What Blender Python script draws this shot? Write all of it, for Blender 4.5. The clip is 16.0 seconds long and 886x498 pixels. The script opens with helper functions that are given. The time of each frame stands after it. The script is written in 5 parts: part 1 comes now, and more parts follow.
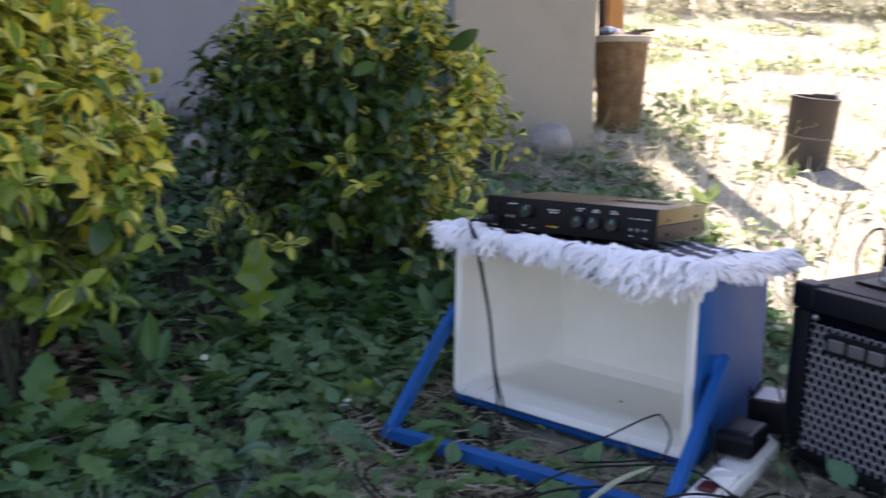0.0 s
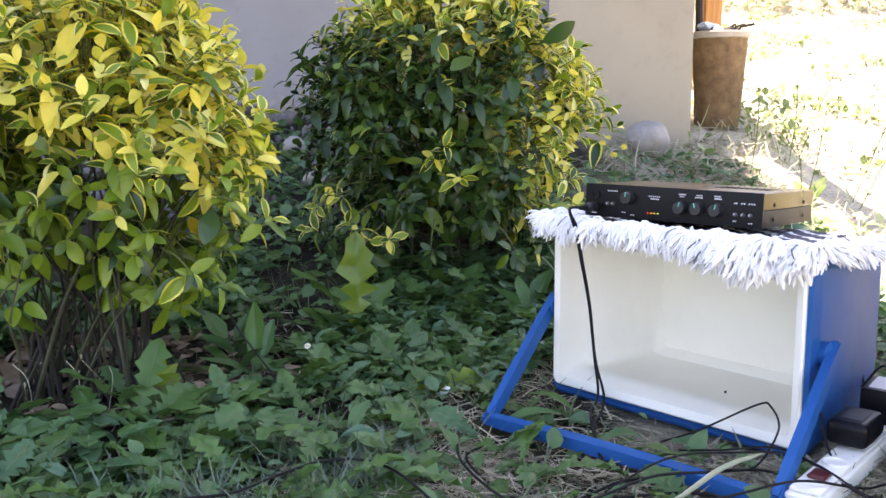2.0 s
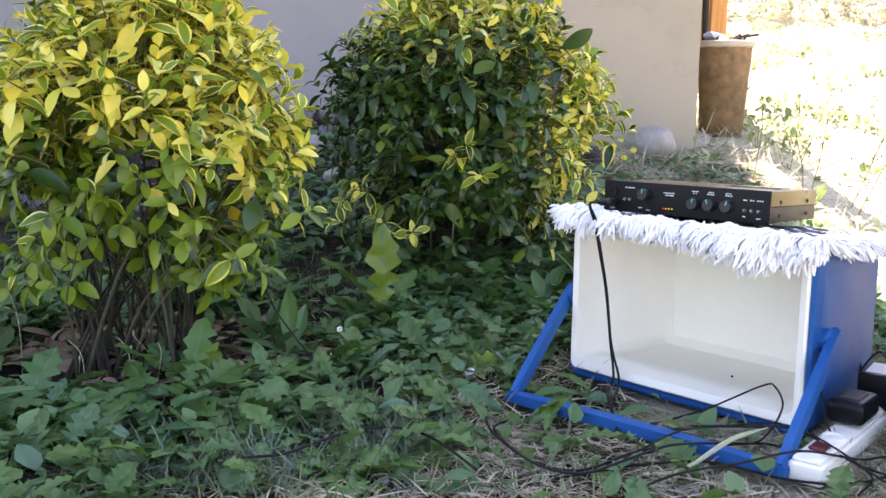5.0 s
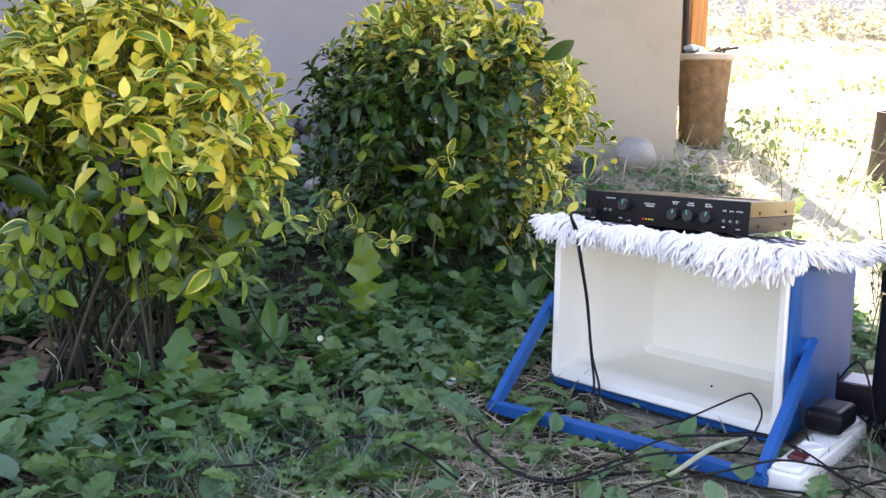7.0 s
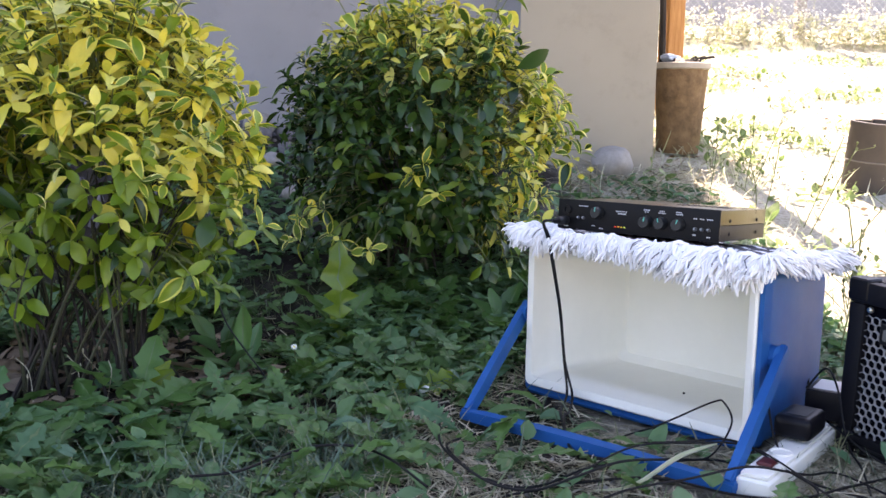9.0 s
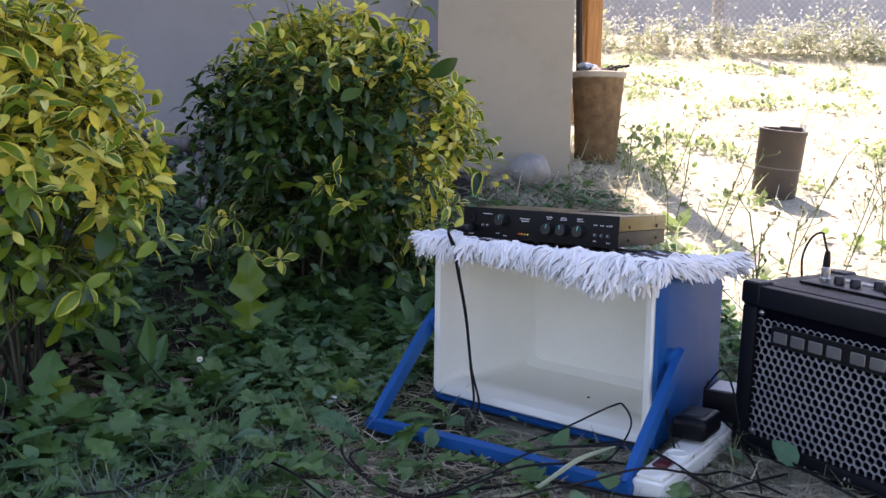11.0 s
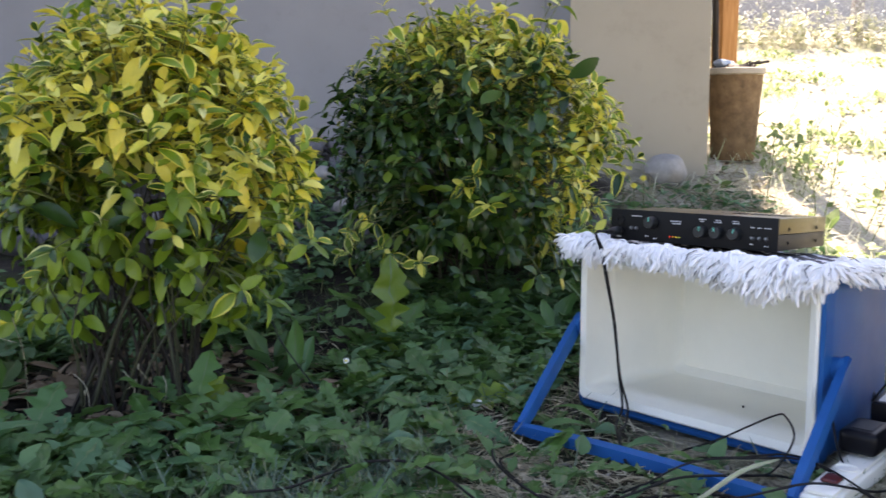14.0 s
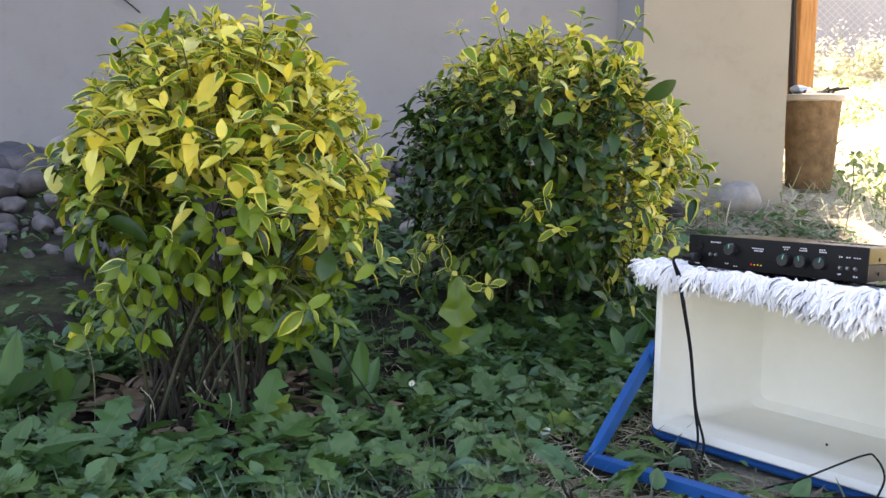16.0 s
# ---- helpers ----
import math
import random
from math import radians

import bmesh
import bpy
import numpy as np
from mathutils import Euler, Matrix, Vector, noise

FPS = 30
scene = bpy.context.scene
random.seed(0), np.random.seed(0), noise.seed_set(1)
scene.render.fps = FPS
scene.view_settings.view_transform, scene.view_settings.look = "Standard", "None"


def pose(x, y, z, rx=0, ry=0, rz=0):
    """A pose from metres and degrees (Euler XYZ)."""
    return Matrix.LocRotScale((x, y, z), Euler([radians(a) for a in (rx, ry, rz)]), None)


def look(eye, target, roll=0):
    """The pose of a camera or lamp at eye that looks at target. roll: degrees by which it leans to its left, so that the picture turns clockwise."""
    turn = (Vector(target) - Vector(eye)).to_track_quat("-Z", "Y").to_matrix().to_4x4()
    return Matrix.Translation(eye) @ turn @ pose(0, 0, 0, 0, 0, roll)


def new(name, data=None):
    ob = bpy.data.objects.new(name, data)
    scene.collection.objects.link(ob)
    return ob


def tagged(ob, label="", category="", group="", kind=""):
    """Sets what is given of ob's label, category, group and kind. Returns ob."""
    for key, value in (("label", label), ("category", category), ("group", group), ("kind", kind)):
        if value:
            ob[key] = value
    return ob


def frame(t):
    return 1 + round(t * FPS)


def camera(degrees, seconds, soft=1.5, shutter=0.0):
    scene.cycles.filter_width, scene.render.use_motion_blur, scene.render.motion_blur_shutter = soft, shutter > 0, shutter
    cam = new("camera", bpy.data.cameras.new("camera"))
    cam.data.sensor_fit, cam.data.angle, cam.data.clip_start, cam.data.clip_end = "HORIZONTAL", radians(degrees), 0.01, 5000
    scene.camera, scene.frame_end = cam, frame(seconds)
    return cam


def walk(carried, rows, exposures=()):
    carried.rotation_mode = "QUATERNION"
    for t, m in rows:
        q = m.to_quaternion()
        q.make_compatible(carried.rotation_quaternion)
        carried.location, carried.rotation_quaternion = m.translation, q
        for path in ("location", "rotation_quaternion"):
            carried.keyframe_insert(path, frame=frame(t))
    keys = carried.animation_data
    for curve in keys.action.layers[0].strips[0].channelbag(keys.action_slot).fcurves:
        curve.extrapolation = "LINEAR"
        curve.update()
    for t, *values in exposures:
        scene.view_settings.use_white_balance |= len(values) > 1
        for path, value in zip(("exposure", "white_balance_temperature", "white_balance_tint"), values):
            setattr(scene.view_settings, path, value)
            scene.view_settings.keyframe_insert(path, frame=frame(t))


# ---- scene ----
FOV_DEG = 50.0
cam = camera(FOV_DEG, 16.0, soft=1.5, shutter=0.6)
PATH = [
    (0, (-0.065, -0.163, 0.568), (-0.05, 1.808, 0.229), 0.8),
    (0.5, (-0.075, -0.184, 0.553), (-0.25, 1.782, 0.23), -0.2),
    (1, (-0.081, -0.192, 0.548), (-0.293, 1.771, 0.227), -0.5),
    (1.5, (-0.072, -0.177, 0.539), (-0.249, 1.789, 0.216), -0.3),
    (2, (-0.076, -0.175, 0.534), (-0.255, 1.791, 0.213), -0.4),
    (2.5, (-0.096, -0.219, 0.533), (-0.41, 1.731, 0.218), -0.8),
    (3, (-0.098, -0.227, 0.534), (-0.401, 1.724, 0.215), -0.6),
    (3.5, (-0.108, -0.266, 0.535), (-0.363, 1.691, 0.211), -0.3),
    (4, (-0.116, -0.291, 0.532), (-0.333, 1.671, 0.21), 0.1),
    (6.5, (-0.122, -0.303, 0.524), (-0.266, 1.67, 0.23), 0.9),
    (7, (-0.121, -0.302, 0.524), (-0.256, 1.672, 0.235), 1.0),
    (7.5, (-0.122, -0.303, 0.523), (-0.245, 1.673, 0.239), 1.0),
    (8, (-0.121, -0.304, 0.525), (-0.234, 1.673, 0.243), 1.1),
    (10.5, (-0.064, -0.301, 0.525), (-0.069, 1.683, 0.27), 0.8),
    (11, (-0.054, -0.303, 0.527), (-0.011, 1.68, 0.274), 0.9),
    (11.5, (-0.049, -0.301, 0.527), (-0.013, 1.683, 0.277), 0.8),
    (12, (-0.047, -0.297, 0.527), (-0.029, 1.687, 0.278), 0.8),
    (12.5, (-0.057, -0.295, 0.525), (-0.061, 1.69, 0.277), 0.7),
    (13, (-0.07, -0.291, 0.522), (-0.121, 1.693, 0.275), 0.5),
    (13.5, (-0.084, -0.292, 0.522), (-0.211, 1.689, 0.274), 0.3),
    (14, (-0.103, -0.289, 0.527), (-0.311, 1.684, 0.276), 0.0),
    (14.5, (-0.111, -0.293, 0.523), (-0.398, 1.673, 0.29), -0.1),
    (15, (-0.119, -0.29, 0.525), (-0.445, 1.671, 0.304), 0.2),
    (15.5, (-0.124, -0.27, 0.52), (-0.456, 1.691, 0.311), 0.6),
    (16, (-0.125, -0.257, 0.518), (-0.461, 1.704, 0.317), 0.9),
]
EXPOSURES = [(t, s - 0.05, k, 23 if t > 13 else 28) for t, s, k in ((0, 1.7, 7000), (0.5, 1.86, 7300), (1.0, 2.34, 7500), (1.5, 2.66, 7700), (2.5, 2.8, 7800), (3.5, 2.85, 7700), (4.2, 2.8, 7700), (7, 2.74, 7700), (8.2, 2.6, 7600), (10.3, 2.05, 7250), (11, 1.78, 7050), (12.5, 1.62, 6900), (13.5, 1.85, 7300), (14.0, 2.15, 7600), (14.5, 2.42, 7900), (16, 2.52, 8100))]
walk(cam, [(t, look(e, g, r)) for t, e, g, r in PATH], EXPOSURES)

# ---- daylight: sun behind the house, foreground in its shade ----
SUN_FROM = Vector((-0.04, 0.80, 1.05)).normalized()
world = bpy.data.worlds.new("sky")
scene.world = world
world.use_nodes = True
wn = world.node_tree
sky = wn.nodes.new("ShaderNodeTexSky")
sky.sky_type = "NISHITA"
sky.sun_disc = False
sky.sun_elevation = math.asin(SUN_FROM.z)
sky.sun_rotation = math.atan2(SUN_FROM.x, SUN_FROM.y)
wn.nodes["Background"].inputs["Strength"].default_value = 0.115
wn.links.new(sky.outputs[0], wn.nodes["Background"].inputs["Color"])
sun = new("sun", bpy.data.lights.new("sun", "SUN"))
sun.data.energy = 5.0
sun.data.angle = radians(0.5)
sun.data.color = (1.0, 0.95, 0.86)
sun.matrix_world = look(SUN_FROM * 30, (0, 0, 0))


# ---- materials ----
class Mat:
    """A node material with short-hand for its nodes."""

    def __init__(self, name, rough=0.6, metal=0.0, spec=0.5):
        self.m = bpy.data.materials.new(name)
        self.m.use_nodes = True
        self.t = self.m.node_tree
        self.b = self.t.nodes["Principled BSDF"]
        self.b.inputs["Roughness"].default_value = rough
        self.b.inputs["Metallic"].default_value = metal
        self.b.inputs["Specular IOR Level"].default_value = spec
        self.co = None

    def node(self, kind, **props):
        n = self.t.nodes.new(kind)
        for k, v in props.items():
            n.inputs[k].default_value = v
        return n

    def link(self, a, b):
        self.t.links.new(a, b)

    def coord(self):
        if self.co is None:
            self.co = self.t.nodes.new("ShaderNodeTexCoord").outputs["Object"]
        return self.co

    def noise(self, scale, detail=4.0, rough=0.6):
        n = self.node("ShaderNodeTexNoise", Scale=scale, Detail=detail, Roughness=rough)
        self.link(self.coord(), n.inputs["Vector"])
        return n.outputs["Fac"]

    def ramp(self, fac, stops):
        n = self.t.nodes.new("ShaderNodeValToRGB")
        r = n.color_ramp
        while len(r.elements) < len(stops):
            r.elements.new(0.5)
        for e, (p, c) in zip(r.elements, stops):
            e.position, e.color = p, (*c, 1)
        self.link(fac, n.inputs[0])
        return n.outputs[0]

    def mix(self, fac, a, b, mode="MIX"):
        n = self.t.nodes.new("ShaderNodeMix")
        n.data_type, n.blend_type = "RGBA", mode
        for v, s in ((fac, n.inputs[0]), (a, n.inputs[6]), (b, n.inputs[7])):
            if isinstance(v, (int, float)):
                s.default_value = v
            elif isinstance(v, tuple):
                s.default_value = (*v, 1)
            else:
                self.link(v, s)
        return n.outputs[2]

    def color(self, c):
        if isinstance(c, tuple):
            self.b.inputs["Base Color"].default_value = (*c, 1)
        else:
            self.link(c, self.b.inputs["Base Color"])

    def rough(self, fac, lo, hi):
        n = self.t.nodes.new("ShaderNodeMapRange")
        n.inputs["To Min"].default_value, n.inputs["To Max"].default_value = lo, hi
        self.link(fac, n.inputs["Value"])
        self.link(n.outputs[0], self.b.inputs["Roughness"])

    def bump(self, height, strength=0.3, dist=0.002):
        n = self.node("ShaderNodeBump", Strength=strength, Distance=dist)
        self.link(height, n.inputs["Height"])
        self.link(n.outputs[0], self.b.inputs["Normal"])

    def rnd(self, island=False):
        if island:
            add = self.t.nodes.new("ShaderNodeMath")
            self.link(self.t.nodes.new("ShaderNodeNewGeometry").outputs["Random Per Island"], add.inputs[0])
            self.link(self.t.nodes.new("ShaderNodeObjectInfo").outputs["Random"], add.inputs[1])
            part_ = self.t.nodes.new("ShaderNodeMath")
            part_.operation = "FRACT"
            self.link(add.outputs[0], part_.inputs[0])
            return part_.outputs[0]
        return self.t.nodes.new("ShaderNodeObjectInfo").outputs["Random"]


def plain(name, col, rough=0.5, metal=0.0, vary=0.12, scale=30.0, bump=0.15, spec=0.5):
    """A surface of one colour with worn, slightly uneven tone."""
    m = Mat(name, rough, metal, spec)
    lo = tuple(c * (1 - vary) for c in col)
    hi = tuple(min(1, c * (1 + vary)) for c in col)
    m.color(m.mix(m.noise(scale * 0.15, 3), m.ramp(m.noise(scale), [(0.3, lo), (0.7, hi)]), tuple(c * (1 - vary * 1.5) for c in col)))
    m.rough(m.noise(scale * 0.5), max(0.05, rough - 0.12), min(1, rough + 0.12))
    if bump:
        m.bump(m.noise(scale * 8, 3), bump, 0.0008)
    return m.m


def leafy(name, stops, rough=0.42, trans=0.3, grain=60.0, island=True, spec=0.45):
    """Leaf tissue: colour varies leaf by leaf, light comes through."""
    m = Mat(name, rough, 0.0, spec)
    base = m.ramp(m.rnd(island), stops)
    col = m.mix(m.ramp(m.noise(grain, 3), [(0.35, (0.0, 0.0, 0.0)), (0.75, (0.35, 0.35, 0.35))]), base, m.mix(1.0, base, (0.55, 0.6, 0.45), "MULTIPLY"))
    m.color(col)
    m.bump(m.noise(grain * 3, 2), 0.2, 0.001)
    tr = m.t.nodes.new("ShaderNodeBsdfTranslucent")
    m.link(col, tr.inputs["Color"])
    mx = m.t.nodes.new("ShaderNodeMixShader")
    mx.inputs[0].default_value = trans
    m.link(m.b.outputs[0], mx.inputs[1])
    m.link(tr.outputs[0], mx.inputs[2])
    m.link(mx.outputs[0], m.t.nodes["Material Output"].inputs["Surface"])
    return m.m


def mat_ground():
    m = Mat("ground_soil_and_litter", 0.95, 0, 0.2)
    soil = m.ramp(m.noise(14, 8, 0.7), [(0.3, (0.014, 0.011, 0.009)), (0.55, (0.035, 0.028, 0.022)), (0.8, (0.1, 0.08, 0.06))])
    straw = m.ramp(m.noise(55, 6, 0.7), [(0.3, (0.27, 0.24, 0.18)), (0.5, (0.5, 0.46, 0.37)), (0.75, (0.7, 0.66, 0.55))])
    green = m.ramp(m.noise(40, 5), [(0.3, (0.025, 0.045, 0.015)), (0.7, (0.09, 0.13, 0.04))])
    a = m.mix(m.ramp(m.noise(3.0, 5), [(0.5, (0, 0, 0)), (0.7, (0.8, 0.8, 0.8))]), soil, green)
    # open side: dry straw, sun glare put into its paleness; house side: darker soil
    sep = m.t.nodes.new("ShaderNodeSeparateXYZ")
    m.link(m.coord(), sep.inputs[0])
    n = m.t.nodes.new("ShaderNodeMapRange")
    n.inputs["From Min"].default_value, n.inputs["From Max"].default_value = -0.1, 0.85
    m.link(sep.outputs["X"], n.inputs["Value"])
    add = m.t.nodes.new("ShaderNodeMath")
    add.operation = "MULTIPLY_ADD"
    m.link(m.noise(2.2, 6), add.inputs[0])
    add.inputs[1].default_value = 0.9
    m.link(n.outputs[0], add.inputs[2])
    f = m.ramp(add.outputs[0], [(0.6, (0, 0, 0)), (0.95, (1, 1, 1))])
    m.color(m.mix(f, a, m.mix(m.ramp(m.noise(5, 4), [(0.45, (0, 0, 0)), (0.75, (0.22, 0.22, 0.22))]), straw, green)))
    m.bump(m.noise(70, 8, 0.75), 0.9, 0.012)
    return m.m


def mat_render(name, a, b):
    m = Mat(name, 0.92, 0, 0.2)
    c = m.ramp(m.noise(1.3, 6), [(0.3, a), (0.7, b)])
    c = m.mix(m.ramp(m.noise(9, 6, 0.7), [(0.55, (0, 0, 0)), (0.8, (0.45, 0.45, 0.45))]), c, tuple(v * 0.75 for v in a))
    m.color(c)
    m.bump(m.noise(160, 6, 0.7), 0.35, 0.003)
    return m.m


def mat_stone(name, a, b):
    m = Mat(name, 0.85, 0, 0.3)
    c = m.ramp(m.noise(18, 7, 0.7), [(0.3, a), (0.7, b)])
    m.color(m.mix(m.rnd(), c, m.mix(1.0, c, (0.75, 0.72, 0.68), "MULTIPLY")))
    m.bump(m.noise(45, 8, 0.7), 0.6, 0.006)
    return m.m


def mat_wood(name, a, b, scale=3.0):
    m = Mat(name, 0.7, 0, 0.3)
    mp = m.t.nodes.new("ShaderNodeMapping")
    mp.inputs["Scale"].default_value = (scale * 12, scale * 12, scale)
    m.link(m.coord(), mp.inputs["Vector"])
    n = m.node("ShaderNodeTexNoise", Scale=2.0, Detail=7, Roughness=0.65)
    m.link(mp.outputs[0], n.inputs["Vector"])
    m.color(m.ramp(n.outputs["Fac"], [(0.3, a), (0.7, b)]))
    m.bump(n.outputs["Fac"], 0.4, 0.003)
    return m.m


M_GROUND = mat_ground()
M_WALL = mat_render("grey_render", (0.245, 0.236, 0.238), (0.3, 0.29, 0.29))
# the pier's warm tone puts light bounced off the lawn into the colour
M_PIER = mat_render("pier_render_warm_bounce", (0.295, 0.262, 0.205), (0.355, 0.317, 0.248))
M_FARWALL = mat_render("pale_concrete", (0.36, 0.36, 0.37), (0.45, 0.45, 0.46))
M_STONE = mat_stone("grey_stone", (0.085, 0.078, 0.085), (0.19, 0.178, 0.18))
M_STONE_PALE = mat_stone("pale_stone", (0.23, 0.215, 0.195), (0.37, 0.35, 0.325))
M_SLATE = mat_stone("dark_slate", (0.05, 0.05, 0.06), (0.12, 0.12, 0.13))
def mat_blue():
    m = Mat("blue_plastic", 0.5, 0, 0.16)
    c = m.ramp(m.noise(7, 5), [(0.3, (0.003, 0.082, 0.27)), (0.7, (0.005, 0.112, 0.35))])
    c = m.mix(m.ramp(m.noise(34, 7, 0.75), [(0.64, (0, 0, 0)), (0.74, (0.3, 0.3, 0.3))]), c, (0.03, 0.14, 0.36))
    m.color(m.mix(m.ramp(m.noise(4, 6, 0.7), [(0.62, (0, 0, 0)), (0.85, (0.2, 0.2, 0.2))]), c, (0.1, 0.09, 0.08)))
    m.rough(m.noise(16, 5), 0.45, 0.65)
    m.bump(m.noise(120, 4), 0.15, 0.001)
    return m.m


M_BLUE = mat_blue()
M_WHITE = plain("white_plastic", (0.9, 0.88, 0.795), 0.45, vary=0.05, scale=9, bump=0.1)
M_TASSEL = plain("white_cotton", (0.95, 0.94, 0.94), 0.95, vary=0.04, scale=60, bump=0.5, spec=0.1)
M_RUGDARK = plain("grey_cotton", (0.14, 0.13, 0.14), 0.95, vary=0.25, scale=60, bump=0.5, spec=0.1)
M_BLACKMETAL = plain("black_painted_metal", (0.006, 0.006, 0.007), 0.45, vary=0.2, scale=20, bump=0.2, spec=0.2)
# black lid; the sunlit lawn's golden reflection is put into the base colour
M_LID = plain("satin_lid_gold_reflection", (0.085, 0.070, 0.022), 0.3, 0.9, vary=0.2, scale=20, bump=0.2)
M_KNOB = plain("black_rubber", (0.012, 0.014, 0.015), 0.45, vary=0.2, scale=50)
M_TEAL = plain("teal_mark", (0.08, 0.5, 0.38), 0.5, vary=0.05)
M_PRINT = plain("white_print", (0.7, 0.7, 0.7), 0.6, vary=0.05, bump=0)
M_STEEL = plain("nickel_steel", (0.6, 0.6, 0.58), 0.3, 1.0, vary=0.1, scale=60)
M_GRILLE = plain("grey_painted_steel", (0.36, 0.36, 0.37), 0.4, 0.2, vary=0.12, scale=30)
M_CLOTH = plain("speaker_cloth", (0.003, 0.0035, 0.008), 0.95, spec=0.05, vary=0.2, scale=90)
M_TOLEX = plain("black_vinyl", (0.008, 0.008, 0.011), 0.5, vary=0.2, scale=90, bump=0.5, spec=0.22)
M_CORNER = plain("black_corner_plastic", (0.007, 0.007, 0.009), 0.4, vary=0.15, scale=40, spec=0.25)
M_SILVER = plain("silver_badge", (0.24, 0.24, 0.24), 0.35, 0.7, vary=0.08)
M_RUBBER = plain("cable_rubber", (0.006, 0.006, 0.007), 0.55, vary=0.2, scale=40, spec=0.25)
M_ADAPTER = plain("black_adapter_plastic", (0.005, 0.005, 0.008), 0.4, vary=0.2, scale=30, spec=0.2)
M_RED = plain("red_rocker", (0.1, 0.01, 0.008), 0.3, vary=0.1)
M_BROWN = mat_stone("rough_brown_pot", (0.13, 0.08, 0.04), (0.31, 0.2, 0.105))
M_POTRIM = plain("faded_pot_rim", (0.48, 0.42, 0.34), 0.8, vary=0.2, scale=20)
M_TUBE = plain("weathered_brown_pipe", (0.065, 0.05, 0.04), 0.6, vary=0.3, scale=14, bump=0.4)
M_TUBEBAND = plain("pale_pipe_joint", (0.17, 0.15, 0.125), 0.7, vary=0.2)
M_BAG = plain("pale_blue_film", (0.5, 0.6, 0.75), 0.3, vary=0.15)
M_POST = mat_wood("orange_stained_timber", (0.3, 0.13, 0.04), (0.5, 0.25, 0.09))
M_BARK = mat_wood("dark_bark", (0.012, 0.009, 0.007), (0.038, 0.028, 0.02))
M_STEM = plain("green_stem", (0.14, 0.17, 0.05), 0.6, vary=0.3)
M_SHOOT = plain("brown_green_shoot", (0.052, 0.054, 0.02), 0.65, vary=0.4)
M_WIRE = plain("galvanised_wire", (0.6, 0.6, 0.61), 0.5, 0.3, vary=0.1)
M_CONCRETE = mat_stone("grey_concrete", (0.3, 0.29, 0.28), (0.42, 0.41, 0.4))
# variegated yellow, lifted further for the light on the crown tops
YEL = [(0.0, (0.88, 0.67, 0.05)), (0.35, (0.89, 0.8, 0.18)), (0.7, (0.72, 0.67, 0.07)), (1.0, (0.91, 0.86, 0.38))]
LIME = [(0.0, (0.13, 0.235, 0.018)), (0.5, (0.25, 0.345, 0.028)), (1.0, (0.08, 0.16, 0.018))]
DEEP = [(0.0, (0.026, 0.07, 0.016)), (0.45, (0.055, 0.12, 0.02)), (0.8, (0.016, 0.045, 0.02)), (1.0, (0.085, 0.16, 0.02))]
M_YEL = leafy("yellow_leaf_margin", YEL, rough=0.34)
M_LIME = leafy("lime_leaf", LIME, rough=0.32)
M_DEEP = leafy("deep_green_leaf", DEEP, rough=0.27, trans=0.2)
M_WEED = leafy("weed_leaf", [(0.0, (0.048, 0.125, 0.03)), (0.5, (0.1, 0.215, 0.05)), (1.0, (0.07, 0.175, 0.075))], 0.42, 0.3)
M_COVER = leafy("ground_cover_leaf", [(0.0, (0.07, 0.16, 0.055)), (0.5, (0.13, 0.255, 0.1)), (1.0, (0.085, 0.2, 0.115))], 0.48, 0.3)
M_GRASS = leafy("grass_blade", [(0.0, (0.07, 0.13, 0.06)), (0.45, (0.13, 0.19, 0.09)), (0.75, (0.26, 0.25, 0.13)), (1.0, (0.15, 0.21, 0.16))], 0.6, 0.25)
M_BLUEGRASS = leafy("blue_green_grass", [(0.0, (0.07, 0.13, 0.085)), (0.5, (0.12, 0.19, 0.14)), (1.0, (0.19, 0.23, 0.13))], 0.6, 0.25)
M_STRAW = leafy("dry_straw", [(0.0, (0.3, 0.27, 0.18)), (0.5, (0.56, 0.51, 0.38)), (1.0, (0.17, 0.14, 0.09))], 0.8, 0.1)
M_LITTER = leafy("dead_leaf", [(0.0, (0.18, 0.12, 0.07)), (0.5, (0.34, 0.25, 0.17)), (1.0, (0.09, 0.06, 0.04))], 0.85, 0.1)
# lawn blades and open-side weeds: the glare of the sun is mixed into these greens
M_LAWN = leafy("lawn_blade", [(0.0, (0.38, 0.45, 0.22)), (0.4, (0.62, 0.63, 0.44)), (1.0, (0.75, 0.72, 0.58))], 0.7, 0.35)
M_SUNWEED = leafy("weed_leaf_sunlit_copy", [(0.0, (0.14, 0.22, 0.07)), (0.5, (0.29, 0.38, 0.15)), (1.0, (0.42, 0.47, 0.27))], 0.5, 0.4)
M_VEIN = leafy("pale_leaf_vein", [(0.0, (0.1, 0.17, 0.06)), (1.0, (0.14, 0.21, 0.09))], 0.5, 0.2)
M_PETAL = plain("white_petal", (0.8, 0.8, 0.76), 0.7, vary=0.05)
M_YPETAL = plain("yellow_petal", (0.75, 0.62, 0.04), 0.6, vary=0.1)


# ---- building blocks ----
def mesh_of(name, bm, material, smooth=True):
    me = bpy.data.meshes.new(name)
    bmesh.ops.recalc_face_normals(bm, faces=bm.faces)
    bm.to_mesh(me)
    bm.free()
    for x in material if isinstance(material, (list, tuple)) else [material]:
        me.materials.append(x)
    if smooth:
        me.shade_smooth()
        me.set_sharp_from_angle(angle=radians(35))
    return me


